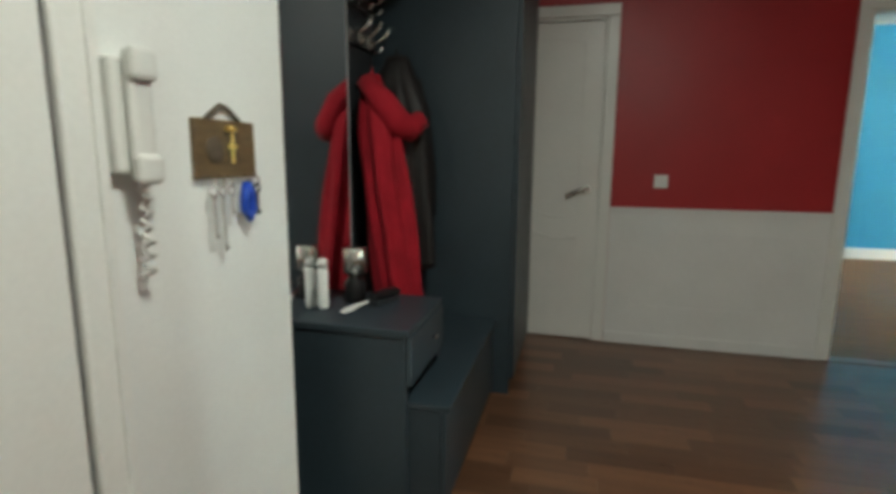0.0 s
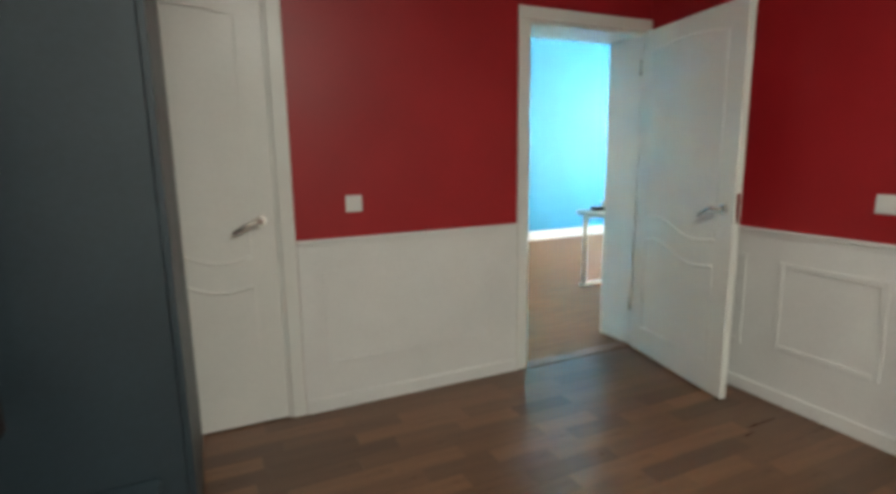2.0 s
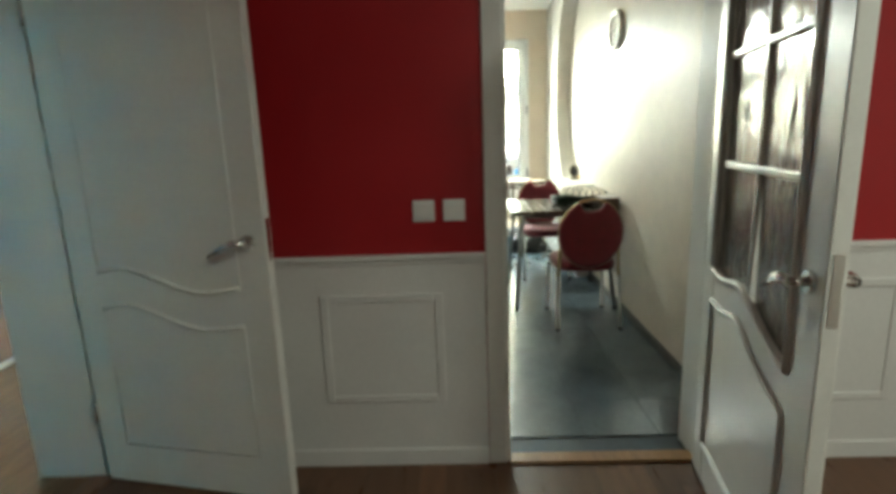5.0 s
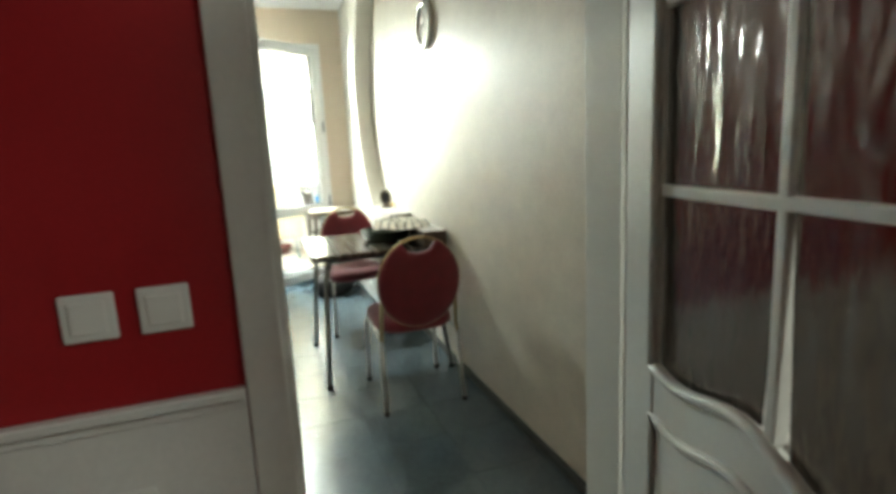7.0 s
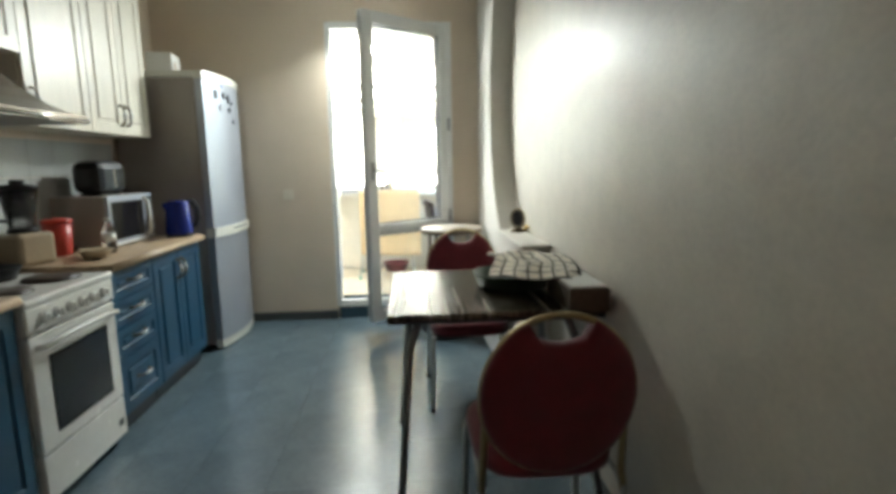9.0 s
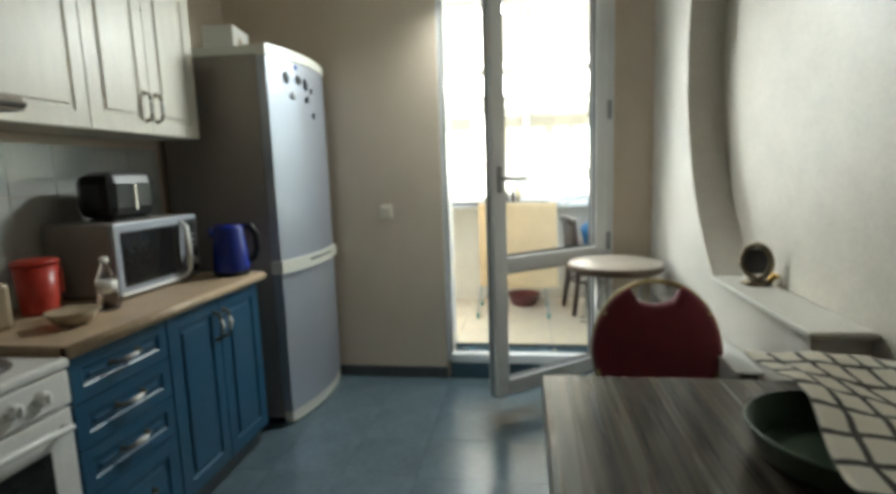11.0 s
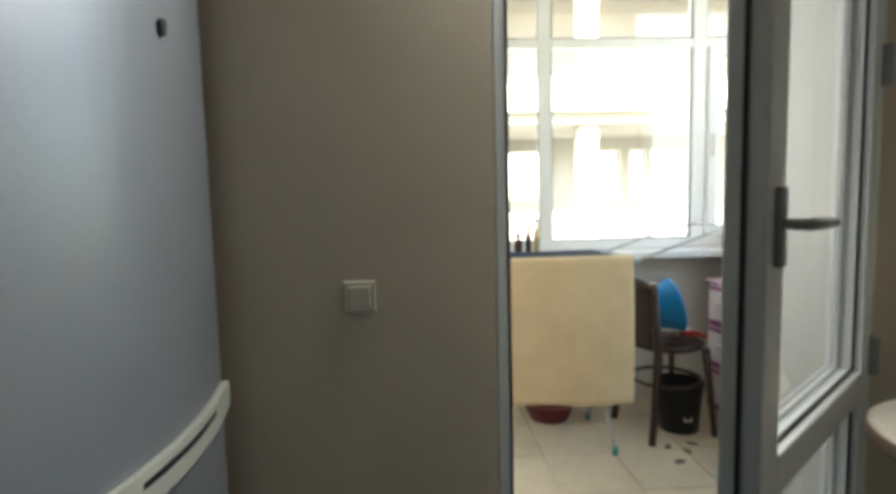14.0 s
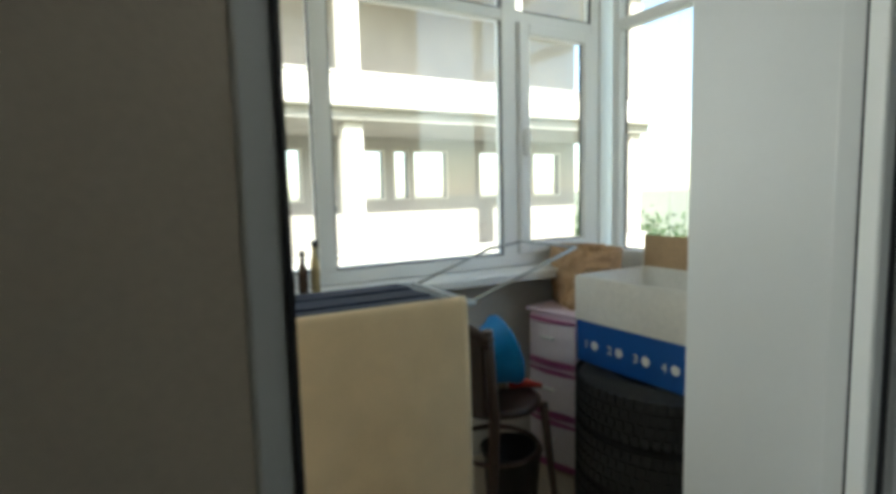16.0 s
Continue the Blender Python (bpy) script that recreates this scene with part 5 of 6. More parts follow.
def round_stand():
    d = thing("round_stand", (6.685, 1.335, 0), 15, "tall stand with round pale top and thin metal frame", "side table")
    part("top", lathe([(0.228, 0.778), (0.235, 0.784), (0.235, 0.806), (0.229, 0.812), (0.02, 0.813)], 44), "grey_stone_top", d)
    part("rim_underside", lathe([(0.213, 0.770), (0.237, 0.7725), (0.2385, 0.778), (0.2385, 0.804), (0.236, 0.8055)], 44), "stand_rim", d, "dark brown edge band")
    feet = [(0.13 * math.cos(a), 0.13 * math.sin(a)) for a in (radians(20), radians(140), radians(260))]
    for x, y in feet:
        part("leg", tube([(x * 1.2, y * 1.2, 0), (x, y, 0.05), (x, y, 0.764)], 0.011, 10), "steel_leg", d)
    for i in range(3):
        (ax, ay), (bx, by) = feet[i], feet[(i + 1) % 3]
        for k in range(4):
            z0, z1 = 0.10 + 0.16 * k, 0.22 + 0.16 * k
            part("brace", tube([(ax, ay, z0 if k % 2 else z1), (bx, by, z1 if k % 2 else z0)], 0.004, 6), "steel_leg", d)


round_stand()
bag = bmesh.new()
bmesh.ops.create_icosphere(bag, subdivisions=3, radius=1.0)
for v in bag.verts:
    q = noise.noise(v.co * 1.8) * 0.22 + noise.noise(v.co * 4.5) * 0.08
    v.co = Vector((v.co.x * 0.17, v.co.y * 0.20, max(v.co.z, -0.75) * 0.13 + 0.098)) * (1 + q) if v.co.z > -0.7 else Vector((v.co.x * 0.17, v.co.y * 0.20, 0.003))
for f in bag.faces:
    f.smooth = True
b = thing("black_bag", (6.56, 1.40, 0), 30, "crumpled black bag on the floor under the stand", "bag")
part("bag_body", bag, "black_leather", b)
part("strap", tube([(0.12, -0.12, 0.05), (0.16, -0.2, 0.10), (0.06, -0.27, 0.09), (-0.04, -0.26, 0.015), (-0.05, -0.17, 0.03)], 0.014, 8), "black_plastic", b)


# ---- balcony ----
M.update({
    "towel_yellow": material("towel_yellow", (0.72, 0.56, 0.35), 0.9, vary=0.08, scale=8, grain=300, bump=0.4, sheen=0.3),
    "wire_grey": material("wire_grey", (0.42, 0.44, 0.44), 0.4, metal=0.3, vary=0.1),
    "dark_wood": material("dark_wood", (0.045, 0.022, 0.014), 0.35, vary=0.35, scale=5, grain=50, stretch=(6, 6, 1)),
    "basin_blue": material("basin_blue", (0.02, 0.30, 0.72), 0.35, vary=0.06),
    "navy_cloth": material("navy_cloth", (0.012, 0.02, 0.045), 0.8, vary=0.3, bump=0.3),
    "pink_plastic": material("pink_plastic", (0.84, 0.68, 0.76), 0.38, vary=0.06),
    "magenta_plastic": material("magenta_plastic", (0.42, 0.10, 0.26), 0.38, vary=0.08),
    "pale_lilac": material("pale_lilac", (0.82, 0.74, 0.78), 0.4, vary=0.05),
    "rubber": material("rubber", (0.022, 0.022, 0.022), 0.75, vary=0.35, scale=12, grain=90, bump=0.3),
    "box_blue": material("box_blue", (0.008, 0.09, 0.34), 0.45, vary=0.1),
    "white_foam": material("white_foam", (0.70, 0.68, 0.62), 0.8, vary=0.08, bump=0.3),
    "kraft": material("kraft", (0.46, 0.29, 0.15), 0.8, vary=0.2, scale=10, grain=60, bump=0.5),
    "dark_red": material("dark_red", (0.14, 0.01, 0.015), 0.4, vary=0.15),
    "bottle_dark": material("bottle_dark", (0.06, 0.03, 0.015), 0.15, vary=0.2),
    "teal_tip": material("teal_tip", (0.02, 0.28, 0.22), 0.5),
    "grass_green": material("grass_green", (0.27, 0.28, 0.19), 0.9, vary=0.4, scale=0.3, grain=3),
    "leaf": material("leaf", (0.05, 0.095, 0.03), 0.7, vary=0.4, scale=2, grain=9),
    "bark": material("bark", (0.10, 0.075, 0.05), 0.9, vary=0.3),
    "dark_recess": material("dark_recess", (0.16, 0.16, 0.17), 0.8, vary=0.15),
})
X_WIN = 8.70


def window_run(name, axis, at, spans, label, sash=()):
    """Glazing between posts: frame, transom, upper lights, panes. axis: the direction that the window's width runs in."""
    d = thing(name, (0, 0, 0), 0, label, "window", kind="structure")
    def put(u0, v0, z0, u1, v1, z1, b=0.004):
        return boxes((at + v0, u0, z0, at + v1, u1, z1), bevel=b) if axis == "y" else boxes((u0, at + v0, z0, u1, at + v1, z1), bevel=b)
    lo, hi, t0, t1 = 1.062, 2.748, 2.125, 2.175
    a0, a1 = spans[0][0], spans[-1][1]
    part("window_frame", put(a0 - 0.05, 0, lo - 0.055, a1 + 0.05, 0.06, lo), "pvc", d)
    part("window_frame", put(a0 - 0.05, 0, hi - 0.05, a1 + 0.05, 0.06, hi), "pvc", d)
    posts = [(a0 - 0.05, a0)] + [(p[1], q[0]) for p, q in zip(spans, spans[1:])] + [(a1, a1 + 0.05)]
    for p in posts:
        part("post", put(p[0], 0, lo, p[1], 0.06, hi - 0.05), "pvc", d)
    for k, (p, q) in enumerate(spans):
        part("transom", put(p, 0.002, t0, q, 0.058, t1), "pvc", d)
        if k in sash:
            s = part("sash", put(p + 0.006, -0.022, lo + 0.004, p + 0.06, 0.03, t0 - 0.004, 0.006), "pvc", d)
            part("sash_stile", put(q - 0.06, -0.022, lo + 0.004, q - 0.006, 0.03, t0 - 0.004, 0.006), "pvc", s)
            part("sash_rail", put(p + 0.06, -0.022, lo + 0.004, q - 0.06, 0.03, lo + 0.056, 0.006), "pvc", s)
            part("sash_rail", put(p + 0.06, -0.022, t0 - 0.056, q - 0.06, 0.03, t0 - 0.004, 0.006), "pvc", s)
            part("window_handle", put(q - 0.042, -0.050, 1.52, q - 0.026, -0.0225, 1.64, 0.004), "pvc", s)
            inner = (p + 0.06, q - 0.06, lo + 0.056, t0 - 0.056)
        else:
            inner = (p, q, lo, t0)
        for u0, u1, z0, z1 in (inner, (p, q, t1, hi - 0.05)):
            g = part("pane", put(u0, 0.018, z0, u1, 0.022, z1, 0.0), "clear_glass", d)
            g.visible_shadow = False
            part("gasket", put(u0, 0.008, z0, u0 + 0.006, 0.0175, z1, 0.0), "gasket", d)
            part("gasket", put(u1 - 0.006, 0.008, z0, u1, 0.0175, z1, 0.0), "gasket", d)
            part("gasket", put(u0 + 0.006, 0.008, z0, u1 - 0.006, 0.0175, z0 + 0.006, 0.0), "gasket", d)
    return d


window_run("window_1", "y", X_WIN, [(0.40, 0.86), (0.94, 1.74), (1.81, 2.62), (2.69, 3.70)], "white plastic balcony windows with an inner sash", sash=(0,))
window_run("window_2", "x", 0.27, [(7.55, 8.58)], "white plastic end window of the balcony")
structure("window_sill_long", boxes((8.52, 0.40, 0.965, 8.715, 3.755, 1.005), bevel=0.008), "plastic_white", "broad white window sill of the balcony", "window sill")
structure("trim_corner_post", boxes((8.69, 0.262, 1.061, 8.775, 0.348, 2.749), bevel=0.004), "pvc", "white corner post of the glazing", "window frame")

for k, (y, h, r, mat) in enumerate(((2.11, 0.17, 0.020, "tan_plastic"), (2.065, 0.13, 0.017, "bottle_dark"), (1.955, 0.115, 0.024, "bottle_dark"), (1.90, 0.155, 0.018, "bottle_dark"), (1.855, 0.19, 0.017, "gold_paint"))):
    bt = thing("small_bottle", (8.60, y, 1.006), 0, "small glass bottle standing on the balcony sill", "bottle", "bottles on the sill")
    part("body", lathe([(r, 0), (r, h * 0.55), (r * 0.45, h * 0.72), (r * 0.45, h * 0.88)], 16), mat, bt)
    part("cap", lathe([(r * 0.55, h * 0.881), (r * 0.55, h)], 12), "black_plastic", bt)


def drying_rack():
    d = thing("drying_rack", (0, 0, 0), 0, "folding grey wire drying rack holding a towel", "drying rack")
    z = 1.02
    for x in (8.03, 8.47):
        part("side_bar", tube([(x, 1.52, z), (x, 2.62, z)], 0.008, 8), "wire_grey", d)
    for y in (1.52, 2.62):
        part("end_bar", tube([(8.03, y, z), (8.47, y, z)], 0.008, 8), "wire_grey", d)
    for k in range(9):
        x = 8.07 + k * 0.045
        part("wire", tube([(x, 1.52, z + 0.004), (x, 2.62, z + 0.004)], 0.003, 6), "wire_grey", d)
    for x in (8.05, 8.45):
        part("wing_bar", tube([(x, 1.52, z), (x - 0.01, 1.20, z + 0.11), (8.25 + (x - 8.25) * 0.8, 1.06, z + 0.135)], 0.006, 8), "wire_grey", d)
    part("wing_bar", tube([(8.09, 1.06, z + 0.135), (8.41, 1.06, z + 0.135)], 0.006, 8), "wire_grey", d)
    for y0, y1 in ((1.70, 1.62), (2.12, 2.18)):
        for s in (-1, 1):
            top = (8.25 - s * 0.18, y0, z - 0.01)
            leg = part("leg", tube([top, (8.25, (y0 + y1) / 2, 0.55), (8.25 + s * 0.19, y1, 0.16), (8.25 + s * 0.20, y1, 0.135)], 0.009, 8), "wire_grey", d)
            part("foot_cap", lathe([(0.013, 0), (0.013, 0.035)], 10, (8.25 + s * 0.20, y1, 0.122)), "teal_tip", leg, "green rubber foot")


drying_rack()


def hanging_towel():
    bm = bmesh.new()
    n, m = 30, 44
    rows = []
    for j in range(m):
        v = j / (m - 1)
        for_row = []
        for i in range(n):
            u = i / (n - 1)
            y = 1.555 + 0.60 * u
            if v < 0.56:
                s = v / 0.56
                x, z = 8.022 - 0.010 * math.sin(math.pi * s), 0.385 + 0.645 * s
            elif v < 0.66:
                s = (v - 0.56) / 0.10
                x, z = 8.022 + 0.02 * s, 1.030 + 0.012 * math.sin(math.pi * s)
            else:
                s = (v - 0.66) / 0.34
                x, z = 8.044 + 0.008 * s, 1.030 - 0.40 * s
            fade = abs(z - 1.03) / 0.65
            x += 0.010 * fade * math.sin(9 * u + 2) * (1 if v < 0.6 else -0.4)
            z -= 0.012 * math.sin(3 * u + 1) * fade if v < 0.1 else 0
            y += 0.012 * fade * math.sin(5 * u) + 0.02 * fade * (u - 0.5)
            for_row.append(bm.verts.new((x, y, z)))
        rows.append(for_row)
    for a, b in zip(rows, rows[1:]):
        for k in range(n - 1):
            bm.faces.new((a[k], a[k + 1], b[k + 1], b[k])).smooth = True
    ob = single("bath_towel", bm, "towel_yellow", "pale yellow terry towel hung over the drying rack", "towel")
    thick = ob.modifiers.new("thick", "SOLIDIFY")
    thick.thickness, thick.offset = 0.006, 1.0


hanging_towel()
folded = bmesh.new()
for k in range(5):
    add_box(folded, 8.10 + 0.07 * k, 1.60, 1.0275, 8.155 + 0.07 * k, 2.58, 1.034 + 0.003 * (k % 2), 0.003)
single("dark_laundry", folded, "navy_cloth", "dark clothes drying flat on the rack", "laundry")


def bentwood_chair():
    d = thing("bentwood_chair", (8.32, 1.26, 0.121), -80, "dark bentwood chair with a round seat", "chair")
    part("seat", lathe([(0.165, 0.43), (0.175, 0.44), (0.175, 0.455), (0.15, 0.462), (0.03, 0.458)], 36), "dark_wood", d)
    part("seat_ring", tube([(0.165 * math.cos(a), 0.165 * math.sin(a), 0.26) for a in (2 * math.pi * k / 30 for k in range(31))], 0.010, 8), "dark_wood", d)
    for s in (-1, 1):
        part("front_leg", tube([(0.13, s * 0.13, 0.43), (0.145, s * 0.15, 0.2), (0.16, s * 0.165, 0)], [0.018, 0.015, 0.012], 10), "dark_wood", d)
        part("back_leg", tube([(-0.19, s * 0.17, 0), (-0.155, s * 0.15, 0.25), (-0.15, s * 0.155, 0.45), (-0.19, s * 0.17, 0.78)], [0.017, 0.020, 0.021, 0.018], 10), "dark_wood", d)
    part("crest_rail", tube([(-0.19, -0.185, 0.74), (-0.215, -0.1, 0.77), (-0.225, 0, 0.775), (-0.215, 0.1, 0.77), (-0.19, 0.185, 0.74)], [0.02, 0.026, 0.028, 0.026, 0.02], 10), "dark_wood", d)
    part("back_panel", boxes((-0.195, -0.145, 0.47, -0.176, 0.145, 0.75), bevel=0.006), "dark_wood", d)


bentwood_chair()
bas = bmesh.new()
add_lathe(bas, [(0.085, 0.0), (0.095, 0.008), (0.130, 0.10), (0.138, 0.102), (0.138, 0.108), (0.126, 0.106), (0.09, 0.012)], 36)
basin = single("wash_basin", bas, "basin_blue", "bright blue plastic basin leaning on the chair", "basin")
basin.matrix_basis = pose(8.31, 1.33, 0.735, 76, 0, -6)
cloth = thing("cleaning_rags", (8.31, 1.14, 0.583), 20, "red and pale rags heaped on the chair seat", "rag")
for k, mat in enumerate(("red_plastic", "paper_white", "tan_plastic")):
    part("rag", tube([(-0.06 + 0.03 * k, -0.05, 0.012), (-0.02 + 0.02 * k, 0.0, 0.03), (0.03 + 0.01 * k, 0.03, 0.018), (0.07, 0.01 + 0.03 * k, 0.01)], [0.010, 0.016, 0.015, 0.009], 8), mat, cloth)
bucket = thing("black_bucket", (8.30, 1.20, 0.121), 0, "black plastic bucket with a pale label under the chair", "bucket")
part("body", lathe([(0.09, 0), (0.095, 0.004), (0.115, 0.235), (0.121, 0.238), (0.121, 0.246), (0.11, 0.245), (0.09, 0.01)], 30), "black_plastic", bucket)
part("tag", boxes((-0.101, -0.02, 0.07, -0.097, 0.02, 0.12)), "paper_white", bucket, "small pale label")


def drawer_tower():
    d = thing("drawer_tower", (8.47, 0.745, 0.121), -78, "pink plastic drawer tower with magenta bands", "drawers")
    w, dp = 0.135, 0.145
    part("frame", boxes((-dp + 0.012, -w, 0, dp, w, 0.70), bevel=0.02), "pink_plastic", d)
    for k in range(3):
        z = 0.015 + 0.228 * k
        pts = [(-dp + 0.012, -w + 0.012)] + [(-dp + 0.008 - 0.022 * math.sin(math.pi * q / 10), -w + 0.012 + (2 * w - 0.024) * q / 10) for q in range(11)] + [(-dp + 0.012, w - 0.012)]
        dr = part("drawer", prism(pts, 0.160, "z", z + 0.034, 0.004), "pale_lilac", d)
        part("band", prism([(x - 0.003, y) for x, y in pts], 0.012, "z", z + 0.014), "magenta_plastic", dr)
        part("band", prism([(x - 0.003, y) for x, y in pts], 0.010, "z", z + 0.199), "magenta_plastic", dr)
        part("band", prism([(x - 0.003, y) for x, y in pts], 0.006, "z", z + 0.003), "magenta_plastic", dr)
        part("pull", boxes((-dp - 0.030, -0.035, z + 0.125, -dp - 0.012, 0.035, z + 0.14), bevel=0.005), "plastic_white", dr)
    part("top", boxes((-dp - 0.005, -w - 0.006, 0.7005, dp, w + 0.006, 0.722), bevel=0.010), "pink_plastic", d)


drawer_tower()


def tyre(z):
    d = thing("car_tyre", (7.985, 0.72, z), z * 300, "worn black car tyre in an upright stack", "tyre", "stack of tyres")
    prof = [(0.19, 0.015), (0.20, 0.0), (0.27, 0.0), (0.305, 0.02), (0.315, 0.045), (0.318, 0.0925), (0.315, 0.14), (0.305, 0.165), (0.27, 0.185), (0.20, 0.185), (0.19, 0.17), (0.235, 0.13), (0.245, 0.0925), (0.235, 0.055)]
    bm = bmesh.new()
    sides = 48
    rings = [[bm.verts.new((r * math.cos(2 * math.pi * k / sides), r * math.sin(2 * math.pi * k / sides), q)) for k in range(sides)] for r, q in prof]
    for a, b in zip(rings, rings[1:] + rings[:1]):
        for k in range(sides):
            bm.faces.new((a[k], a[(k + 1) % sides], b[(k + 1) % sides], b[k])).smooth = True
    part("carcass", bm, "rubber", d)
    tread = bmesh.new()
    for k in range(60):
        for zz, tw in ((0.03, 0.2), (0.072, -0.2), (0.113, 0.2), (0.155, -0.2)):
            add_box(tread, 0.312, -0.011, zz - 0.016, 0.3245, 0.011, zz + 0.016, m=pose(0, 0, 0, 0, 0, k * 6 + tw * 8))
    part("tread", tread, "rubber", d)


for k in range(3):
    tyre(0.121 + 0.186 * k)


def open_box(name, at, turn, w, dp, h, mat, label, flaps=False):
    d = thing(name, at, turn, label, "box")
    t = 0.005
    part("bottom", boxes((-w, -dp, 0, w, dp, t)), mat, d)
    part("side", boxes((-w, -dp, t, -w + t, dp, h)), mat, d)
    part("side", boxes((w - t, -dp, t, w, dp, h)), mat, d)
    part("side", boxes((-w + t, -dp, t, w - t, -dp + t, h)), mat, d)
    part("side", boxes((-w + t, dp - t, t, w - t, dp, h)), mat, d)
    return d


bluebox = open_box("printed_box", (8.0, 0.70, 0.682), -88, 0.20, 0.255, 0.165, "box_blue", "blue printed box with white figures lying on the tyres")


def numerals(parent, text, x, z, y, size):
    cu = bpy.data.curves.new("print", "FONT")
    cu.body, cu.size, cu.extrude = text, size, 0.0006
    tmp = bpy.data.objects.new("print", cu)
    scene.collection.objects.link(tmp)
    me = bpy.data.meshes.new_from_object(tmp.evaluated_get(bpy.context.evaluated_depsgraph_get()))
    bpy.data.objects.remove(tmp)
    me.materials.append(M["paper_white"])
    ob = new("print", me)
    ob.parent = parent
    ob.matrix_basis = Matrix.Translation((x, y, z)) @ pose(0, 0, 0, 90, 0, -90)
    return ob


for k, digit in enumerate("1234"):
    y = 0.215 - k * 0.118
    numerals(bluebox, digit, -0.2012, 0.058, y, 0.045)
    part("icon", lathe([(0.016, 0), (0.018, 0.001)], 8), "paper_white", bluebox).matrix_basis = pose(-0.2012, y - 0.055, 0.075, 0, -90, 0)
foam = open_box("foam_box", (8.0, 0.70, 0.848), -87, 0.205, 0.26, 0.175, "white_foam", "open pale foam box standing on the blue one")
part("flap", boxes((0.199, -0.25, 0.176, 0.205, 0.25, 0.31)), "cardboard", foam, "raised cardboard flap")
pk = bmesh.new()
n = 36
rings = []
for j in range(12):
    v = j / 11
    ring = []
    for k in range(n):
        a = 2 * math.pi * k / n
        c, s = math.cos(a), math.sin(a)
        x = 0.12 * math.copysign(abs(c) ** 0.5, c) * (1 + 0.10 * v)
        y = 0.17 * math.copysign(abs(s) ** 0.5, s) * (1 + 0.12 * v)
        w = 0.012 * noise.noise((x * 18, y * 18, v * 5)) + 0.006 * noise.noise((x * 50, y * 50, v * 12))
        ring.append(pk.verts.new((x + w, y + w, 0.255 * v + (0.022 * noise.noise((x * 16, y * 16, 7)) if j == 11 else 0))))
    rings.append(ring)
for a, b2 in zip(rings, rings[1:]):
    for k in range(n):
        pk.faces.new((a[k], a[(k + 1) % n], b2[(k + 1) % n], b2[k]))
pk.faces.new(rings[0])
paper = single("paper_bag", pk, "kraft", "crumpled brown paper bag standing on the drawers", "paper bag")
paper.matrix_basis = pose(8.47, 0.66, 0.844, 0, 0, 65)
thick = paper.modifiers.new("thick", "SOLIDIFY")
thick.thickness = 0.003
red = lathe([(0.09, 0), (0.10, 0.005), (0.135, 0.09), (0.145, 0.092), (0.145, 0.099), (0.13, 0.096), (0.09, 0.01)], 32, (8.50, 1.82, 0.121))
single("red_basin", red, "dark_red", "dark red basin on the balcony floor", "basin")
for k, (x, y) in enumerate(((8.05, 1.28), (8.12, 1.22), (7.96, 1.36), (8.10, 1.35))):
    bit = prism([(0.022 * math.cos(a) * (1 + 0.4 * math.sin(2 * a + k)), 0.014 * math.sin(a)) for a in (2 * math.pi * q / 8 for q in range(8))], 0.003, "z", 0.0)
    lf = single("dry_leaf", bit, "brown_carton", "dry dark leaf lying on the balcony tiles", "leaf", "litter on the balcony floor")
    lf.matrix_basis = pose(x, y, 0.121, 0, 0, 50 * k)


# ---- outside ----
GROUND = -6.9
structure("ground", boxes((-3000, -3000, GROUND - 0.5, 3000, 3000, GROUND)), "grass_green", "grass and paving around the houses", "ground")


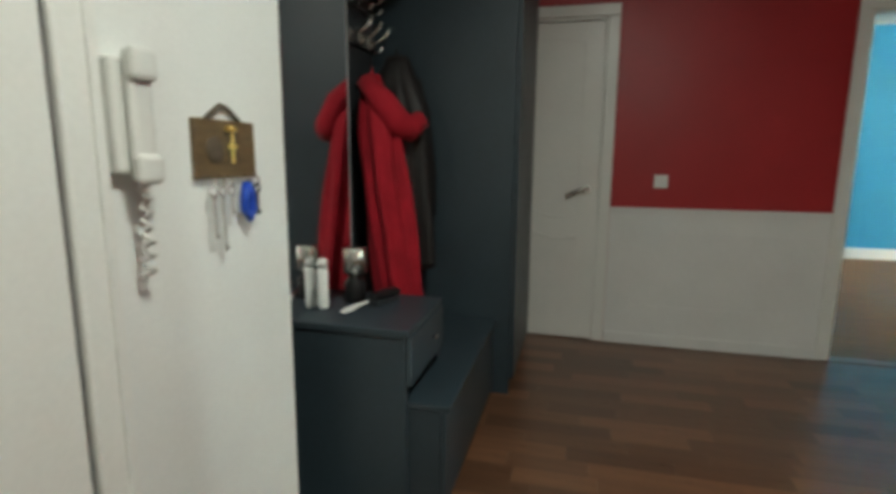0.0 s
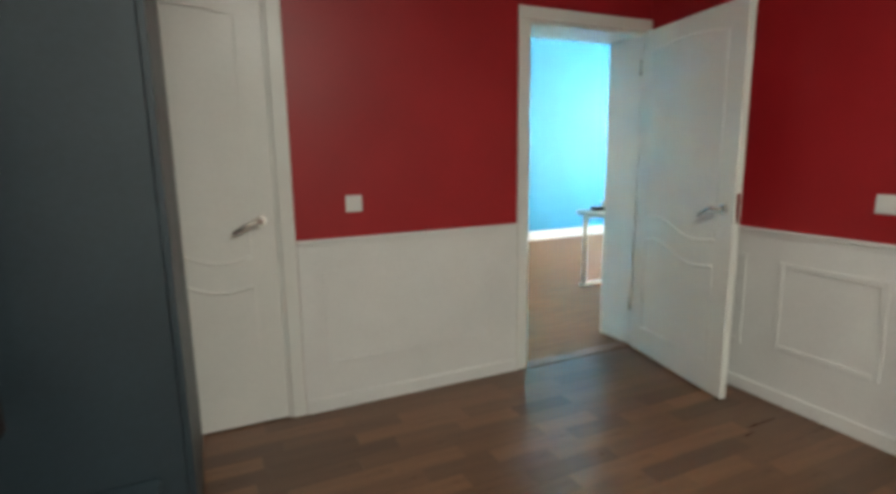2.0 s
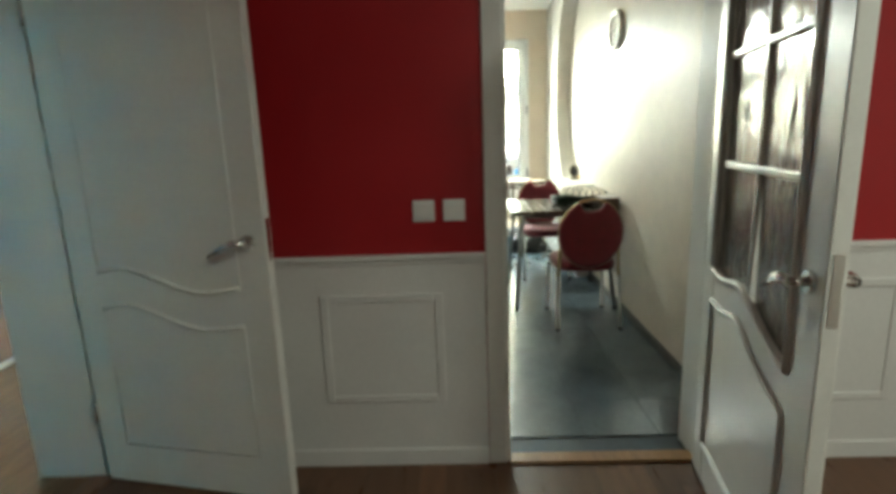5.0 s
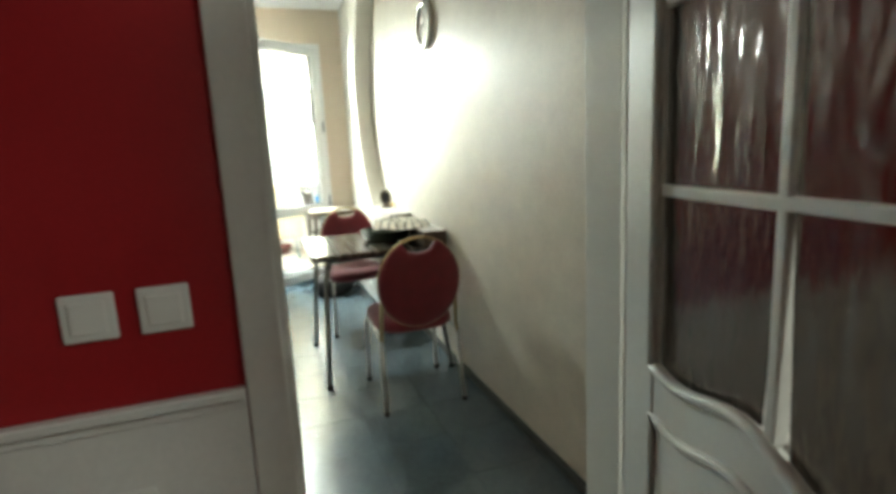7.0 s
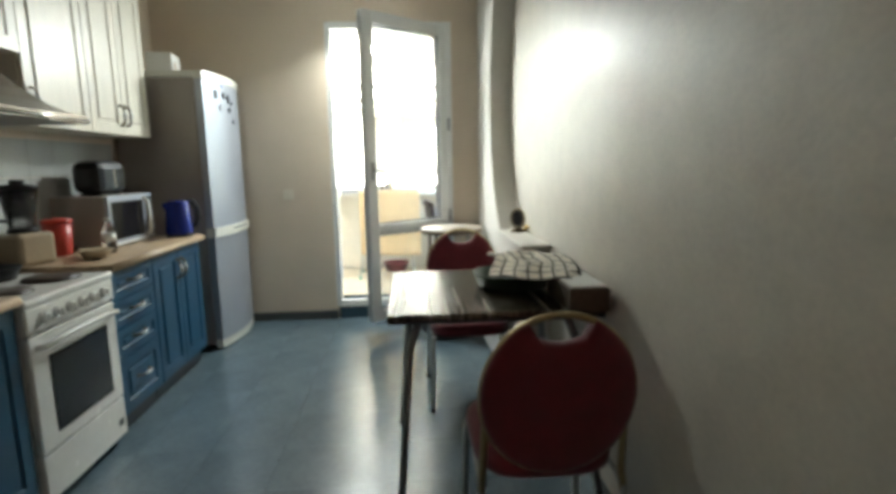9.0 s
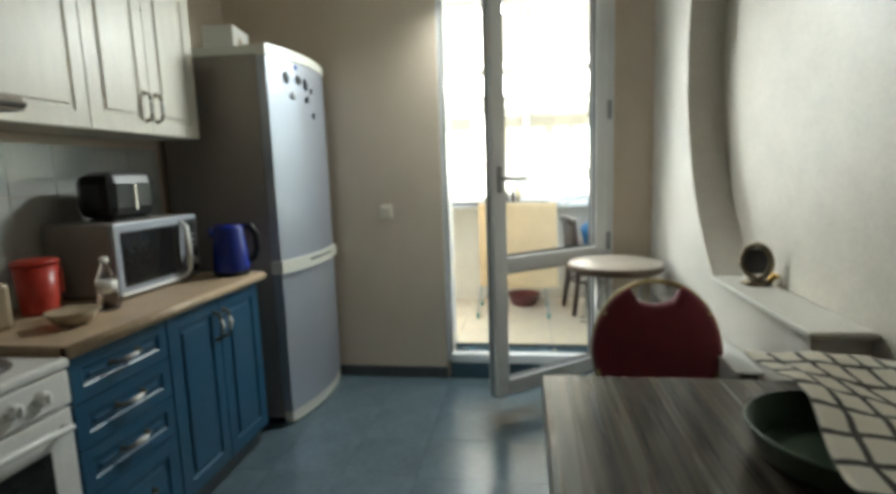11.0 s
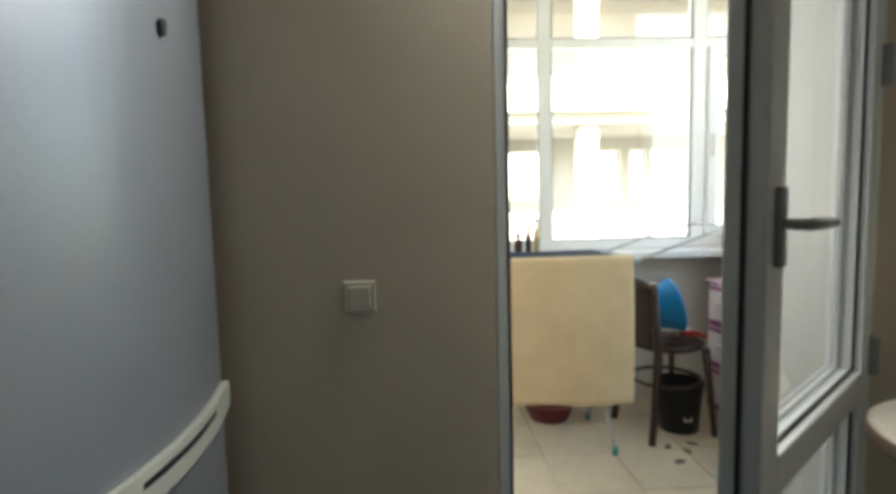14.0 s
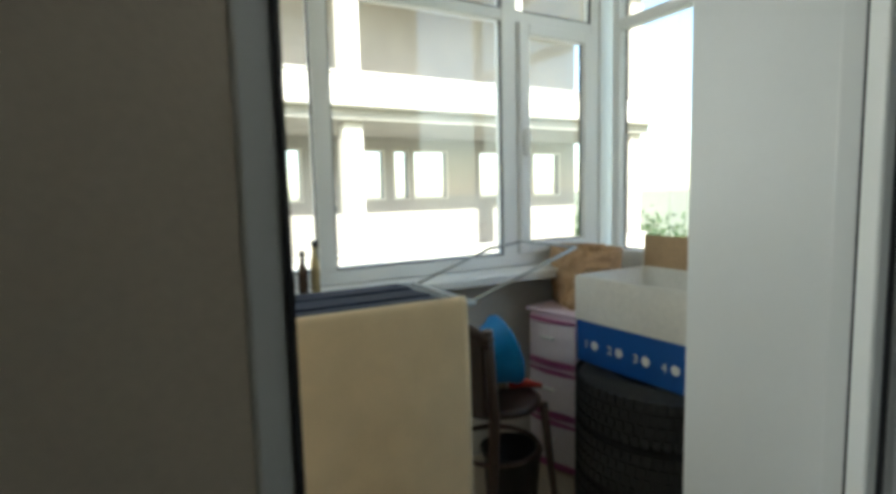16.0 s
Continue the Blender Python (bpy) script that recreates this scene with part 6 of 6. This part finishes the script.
def opposite_house():
    d = thing("apartment_building", (15.0, 0, GROUND), 0, "pale concrete apartment building with deep open loggias", "building")
    y0, y1, floors, storey, first = -7.4, 12.5, 4, 2.95, 0.57
    bays = 6
    wid = (y1 - y0) / bays
    for f in range(floors + 1):
        z = first + f * storey + 0.35
        part("slab", boxes((0, y0, z - 0.28, 2.6, y1, z), bevel=0.02), "concrete", d)
        part("slab_edge", boxes((-0.25, y0 - 0.25, z - 0.10, -0.001, y1 + 0.25, z + 0.06), bevel=0.02), "facade_white", d)
        if f < floors:
            part("parapet", boxes((0.02, y0, z + 0.062, 0.16, y1, z + 0.44), bevel=0.02), "facade_white", d)
            part("coping", boxes((-0.02, y0, z + 0.441, 0.20, y1, z + 0.49), bevel=0.015), "concrete", d)
            for b in range(bays):
                a = y0 + b * wid
                part("column", boxes((0.20, a, z + 0.001, 0.52, a + 0.34, z + storey - 0.281), bevel=0.02), "facade_white", d)
                za, zb = z + 0.001, z + storey - 0.281
                if f == floors - 1:
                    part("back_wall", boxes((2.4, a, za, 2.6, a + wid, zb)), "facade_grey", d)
                    continue
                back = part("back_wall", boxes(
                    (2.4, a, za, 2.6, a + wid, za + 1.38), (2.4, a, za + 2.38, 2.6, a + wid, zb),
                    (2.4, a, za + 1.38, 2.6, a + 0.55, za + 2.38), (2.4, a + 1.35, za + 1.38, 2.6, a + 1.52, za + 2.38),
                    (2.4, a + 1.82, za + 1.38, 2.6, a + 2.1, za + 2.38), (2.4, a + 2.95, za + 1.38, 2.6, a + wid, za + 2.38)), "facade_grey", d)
                for p, q in ((0.55, 1.35), (1.52, 1.82), (2.1, 2.95)):
                    part("window_frame", boxes((2.38, a + p - 0.04, za + 1.34, 2.399, a + q + 0.04, za + 1.38), (2.38, a + p - 0.04, za + 2.38, 2.399, a + q + 0.04, za + 2.42), (2.38, a + p - 0.04, za + 1.38, 2.399, a + p, za + 2.38), (2.38, a + q, za + 1.38, 2.399, a + q + 0.04, za + 2.38)), "facade_white", back)
    part("side_wall", boxes((0.6, y0 - 0.02, 0, 2.6, y0 - 0.001, first + 0.07)), "concrete", d)
    part("base_wall", boxes((0.2, y0, 0, 2.6, y1, first + 0.06)), "concrete", d)
    part("roof", boxes((-0.3, y0 - 0.3, first + floors * storey + 0.42, 2.9, y1 + 0.3, first + floors * storey + 0.7), bevel=0.02), "concrete", d)


opposite_house()


def tree(x, y, h, seed):
    rnd = random.Random(seed)
    d = thing("tree", (x, y, GROUND), 0, "leafy green tree beyond the houses", "tree", "trees outside")
    wood = bmesh.new()
    add_tube(wood, [(0, 0, 0), (0.05, 0.03, h * 0.3), (-0.05, 0.1, h * 0.6), (0.0, 0.05, h * 0.9)], [0.22, 0.17, 0.10, 0.03], 8)
    tips = []
    for k in range(9):
        a, z = rnd.uniform(0, 6.28), h * rnd.uniform(0.35, 0.75)
        e = (math.cos(a) * h * 0.26, math.sin(a) * h * 0.26, z + h * 0.14)
        add_tube(wood, [(0, 0, z), (e[0] * 0.5, e[1] * 0.5, z + h * 0.05), e], [0.07, 0.05, 0.02], 6)
        tips.append(e)
    part("trunk", wood, "bark", d)
    crown = bmesh.new()
    for k in range(900):
        c = Vector(rnd.choice(tips)) + Vector((rnd.gauss(0, h * 0.10), rnd.gauss(0, h * 0.10), rnd.gauss(0, h * 0.09)))
        q = Euler((rnd.uniform(0, 6), rnd.uniform(0, 6), rnd.uniform(0, 6))).to_matrix()
        s = rnd.uniform(0.10, 0.22)
        crown.faces.new([crown.verts.new(c + q @ Vector(p)) for p in ((-s, 0, 0), (0, s * 0.5, 0.03), (s, 0, 0), (0, -s * 0.5, 0.03))])
    part("crown", crown, "leaf", d)


for k, (x, y, h) in enumerate(((31, -25, 6.6), (36, -30, 7.2), (29, -29, 6.0), (42, -28, 7.4))):
    tree(x, y, h, 20 + k)


# ---- floor pieces and wall tiles ----
def piece(mesh, parent, name, at):
    ob = new(name, mesh)
    ob.parent = parent
    ob.matrix_basis = Matrix.Translation(at)
    return ob


def piece_mesh(name, sx, sy, sz, mat, bevel=0.0015):
    bm = boxes((0, 0, 0, sx, sy, sz))
    if bevel:
        top = [e for e in bm.edges if all(v.co.z > sz * 0.9 for v in e.verts)]
        bmesh.ops.bevel(bm, geom=top, offset=bevel, segments=1, affect="EDGES")
    me = bpy.data.meshes.new(name)
    bm.to_mesh(me)
    bm.free()
    me.materials.append(M[mat])
    return me


# kitchen tiles, one third of a metre
tile_mesh = piece_mesh("tile", 0.3315, 0.3315, 0.006, "slate_tile", 0)
kitchen_floor = bpy.data.objects["floor_kitchen"]
cut_row = bmesh.new()
for i in range(14):
    for j in range(8):
        x, y = 6.635 - 0.3335 * (i - 1), 1.935 + 0.3335 * (j - 3) - 0.3335
        if x < 2.5 and y < 3.6:
            add_box(cut_row, 2.501, y, -0.006, x + 0.3315, y + 0.3315, 0.0)
        elif y < 3.6:
            piece(tile_mesh, kitchen_floor, "tile", (x, y, -0.006))

part("tile_cut", cut_row, "slate_tile", kitchen_floor)

# laminate strips in the hall, staggered
rnd = random.Random(5)
hall_floor = bpy.data.objects["floor"]
strip = {n: piece_mesh("plank", n - 0.0006, 0.1, 0.006, "laminate", 0.0) for n in (0.32, 0.42, 0.56)}
count, y = 0, -1.4
far = bmesh.new()
while y < 3.63:
    x = (-0.76 if y < 1.4 else -0.36) - rnd.random() * 0.3
    while x < 2.47:
        n = rnd.choice((0.32, 0.42, 0.56))
        if x + n > 2.472:
            add_box(far, x, y, -0.006, 2.472, min(y + 0.1003, 3.659), 0.0)
        elif count < 300 and 0.55 < y < 3.55:
            piece(strip[n], hall_floor, "plank", (x, y, -0.006))
            count += 1
        else:
            add_box(far, x, y, -0.006, x + n - 0.0006, min(y + 0.1, 3.659), 0.0)
        x += n
    y += 0.1005
rest = part("plank_field", far, "laminate", hall_floor)
tagged(rest, kind="stuff")

# balcony tiles
btile = piece_mesh("tile", 0.327, 0.327, 0.008, "balcony_tile")
balcony_floor = bpy.data.objects["floor_balcony"]
for i in range(4):
    for j in range(11):
        piece(btile, balcony_floor, "tile", (7.425 + 0.33 * i, 0.30 + 0.33 * j, 0.1125))

# glazed tiles behind the worktop
splash = piece_mesh("tile", 0.197, 0.006, 0.197, "splash_tile", 0)
kitchen_wall = bpy.data.objects["wall_kitchen_north"]
for i in range(15):
    for j in range(3):
        piece(splash, kitchen_wall, "tile", (3.36 + 0.2 * i, NORTH - 0.0075, 0.86 + 0.2 * j))
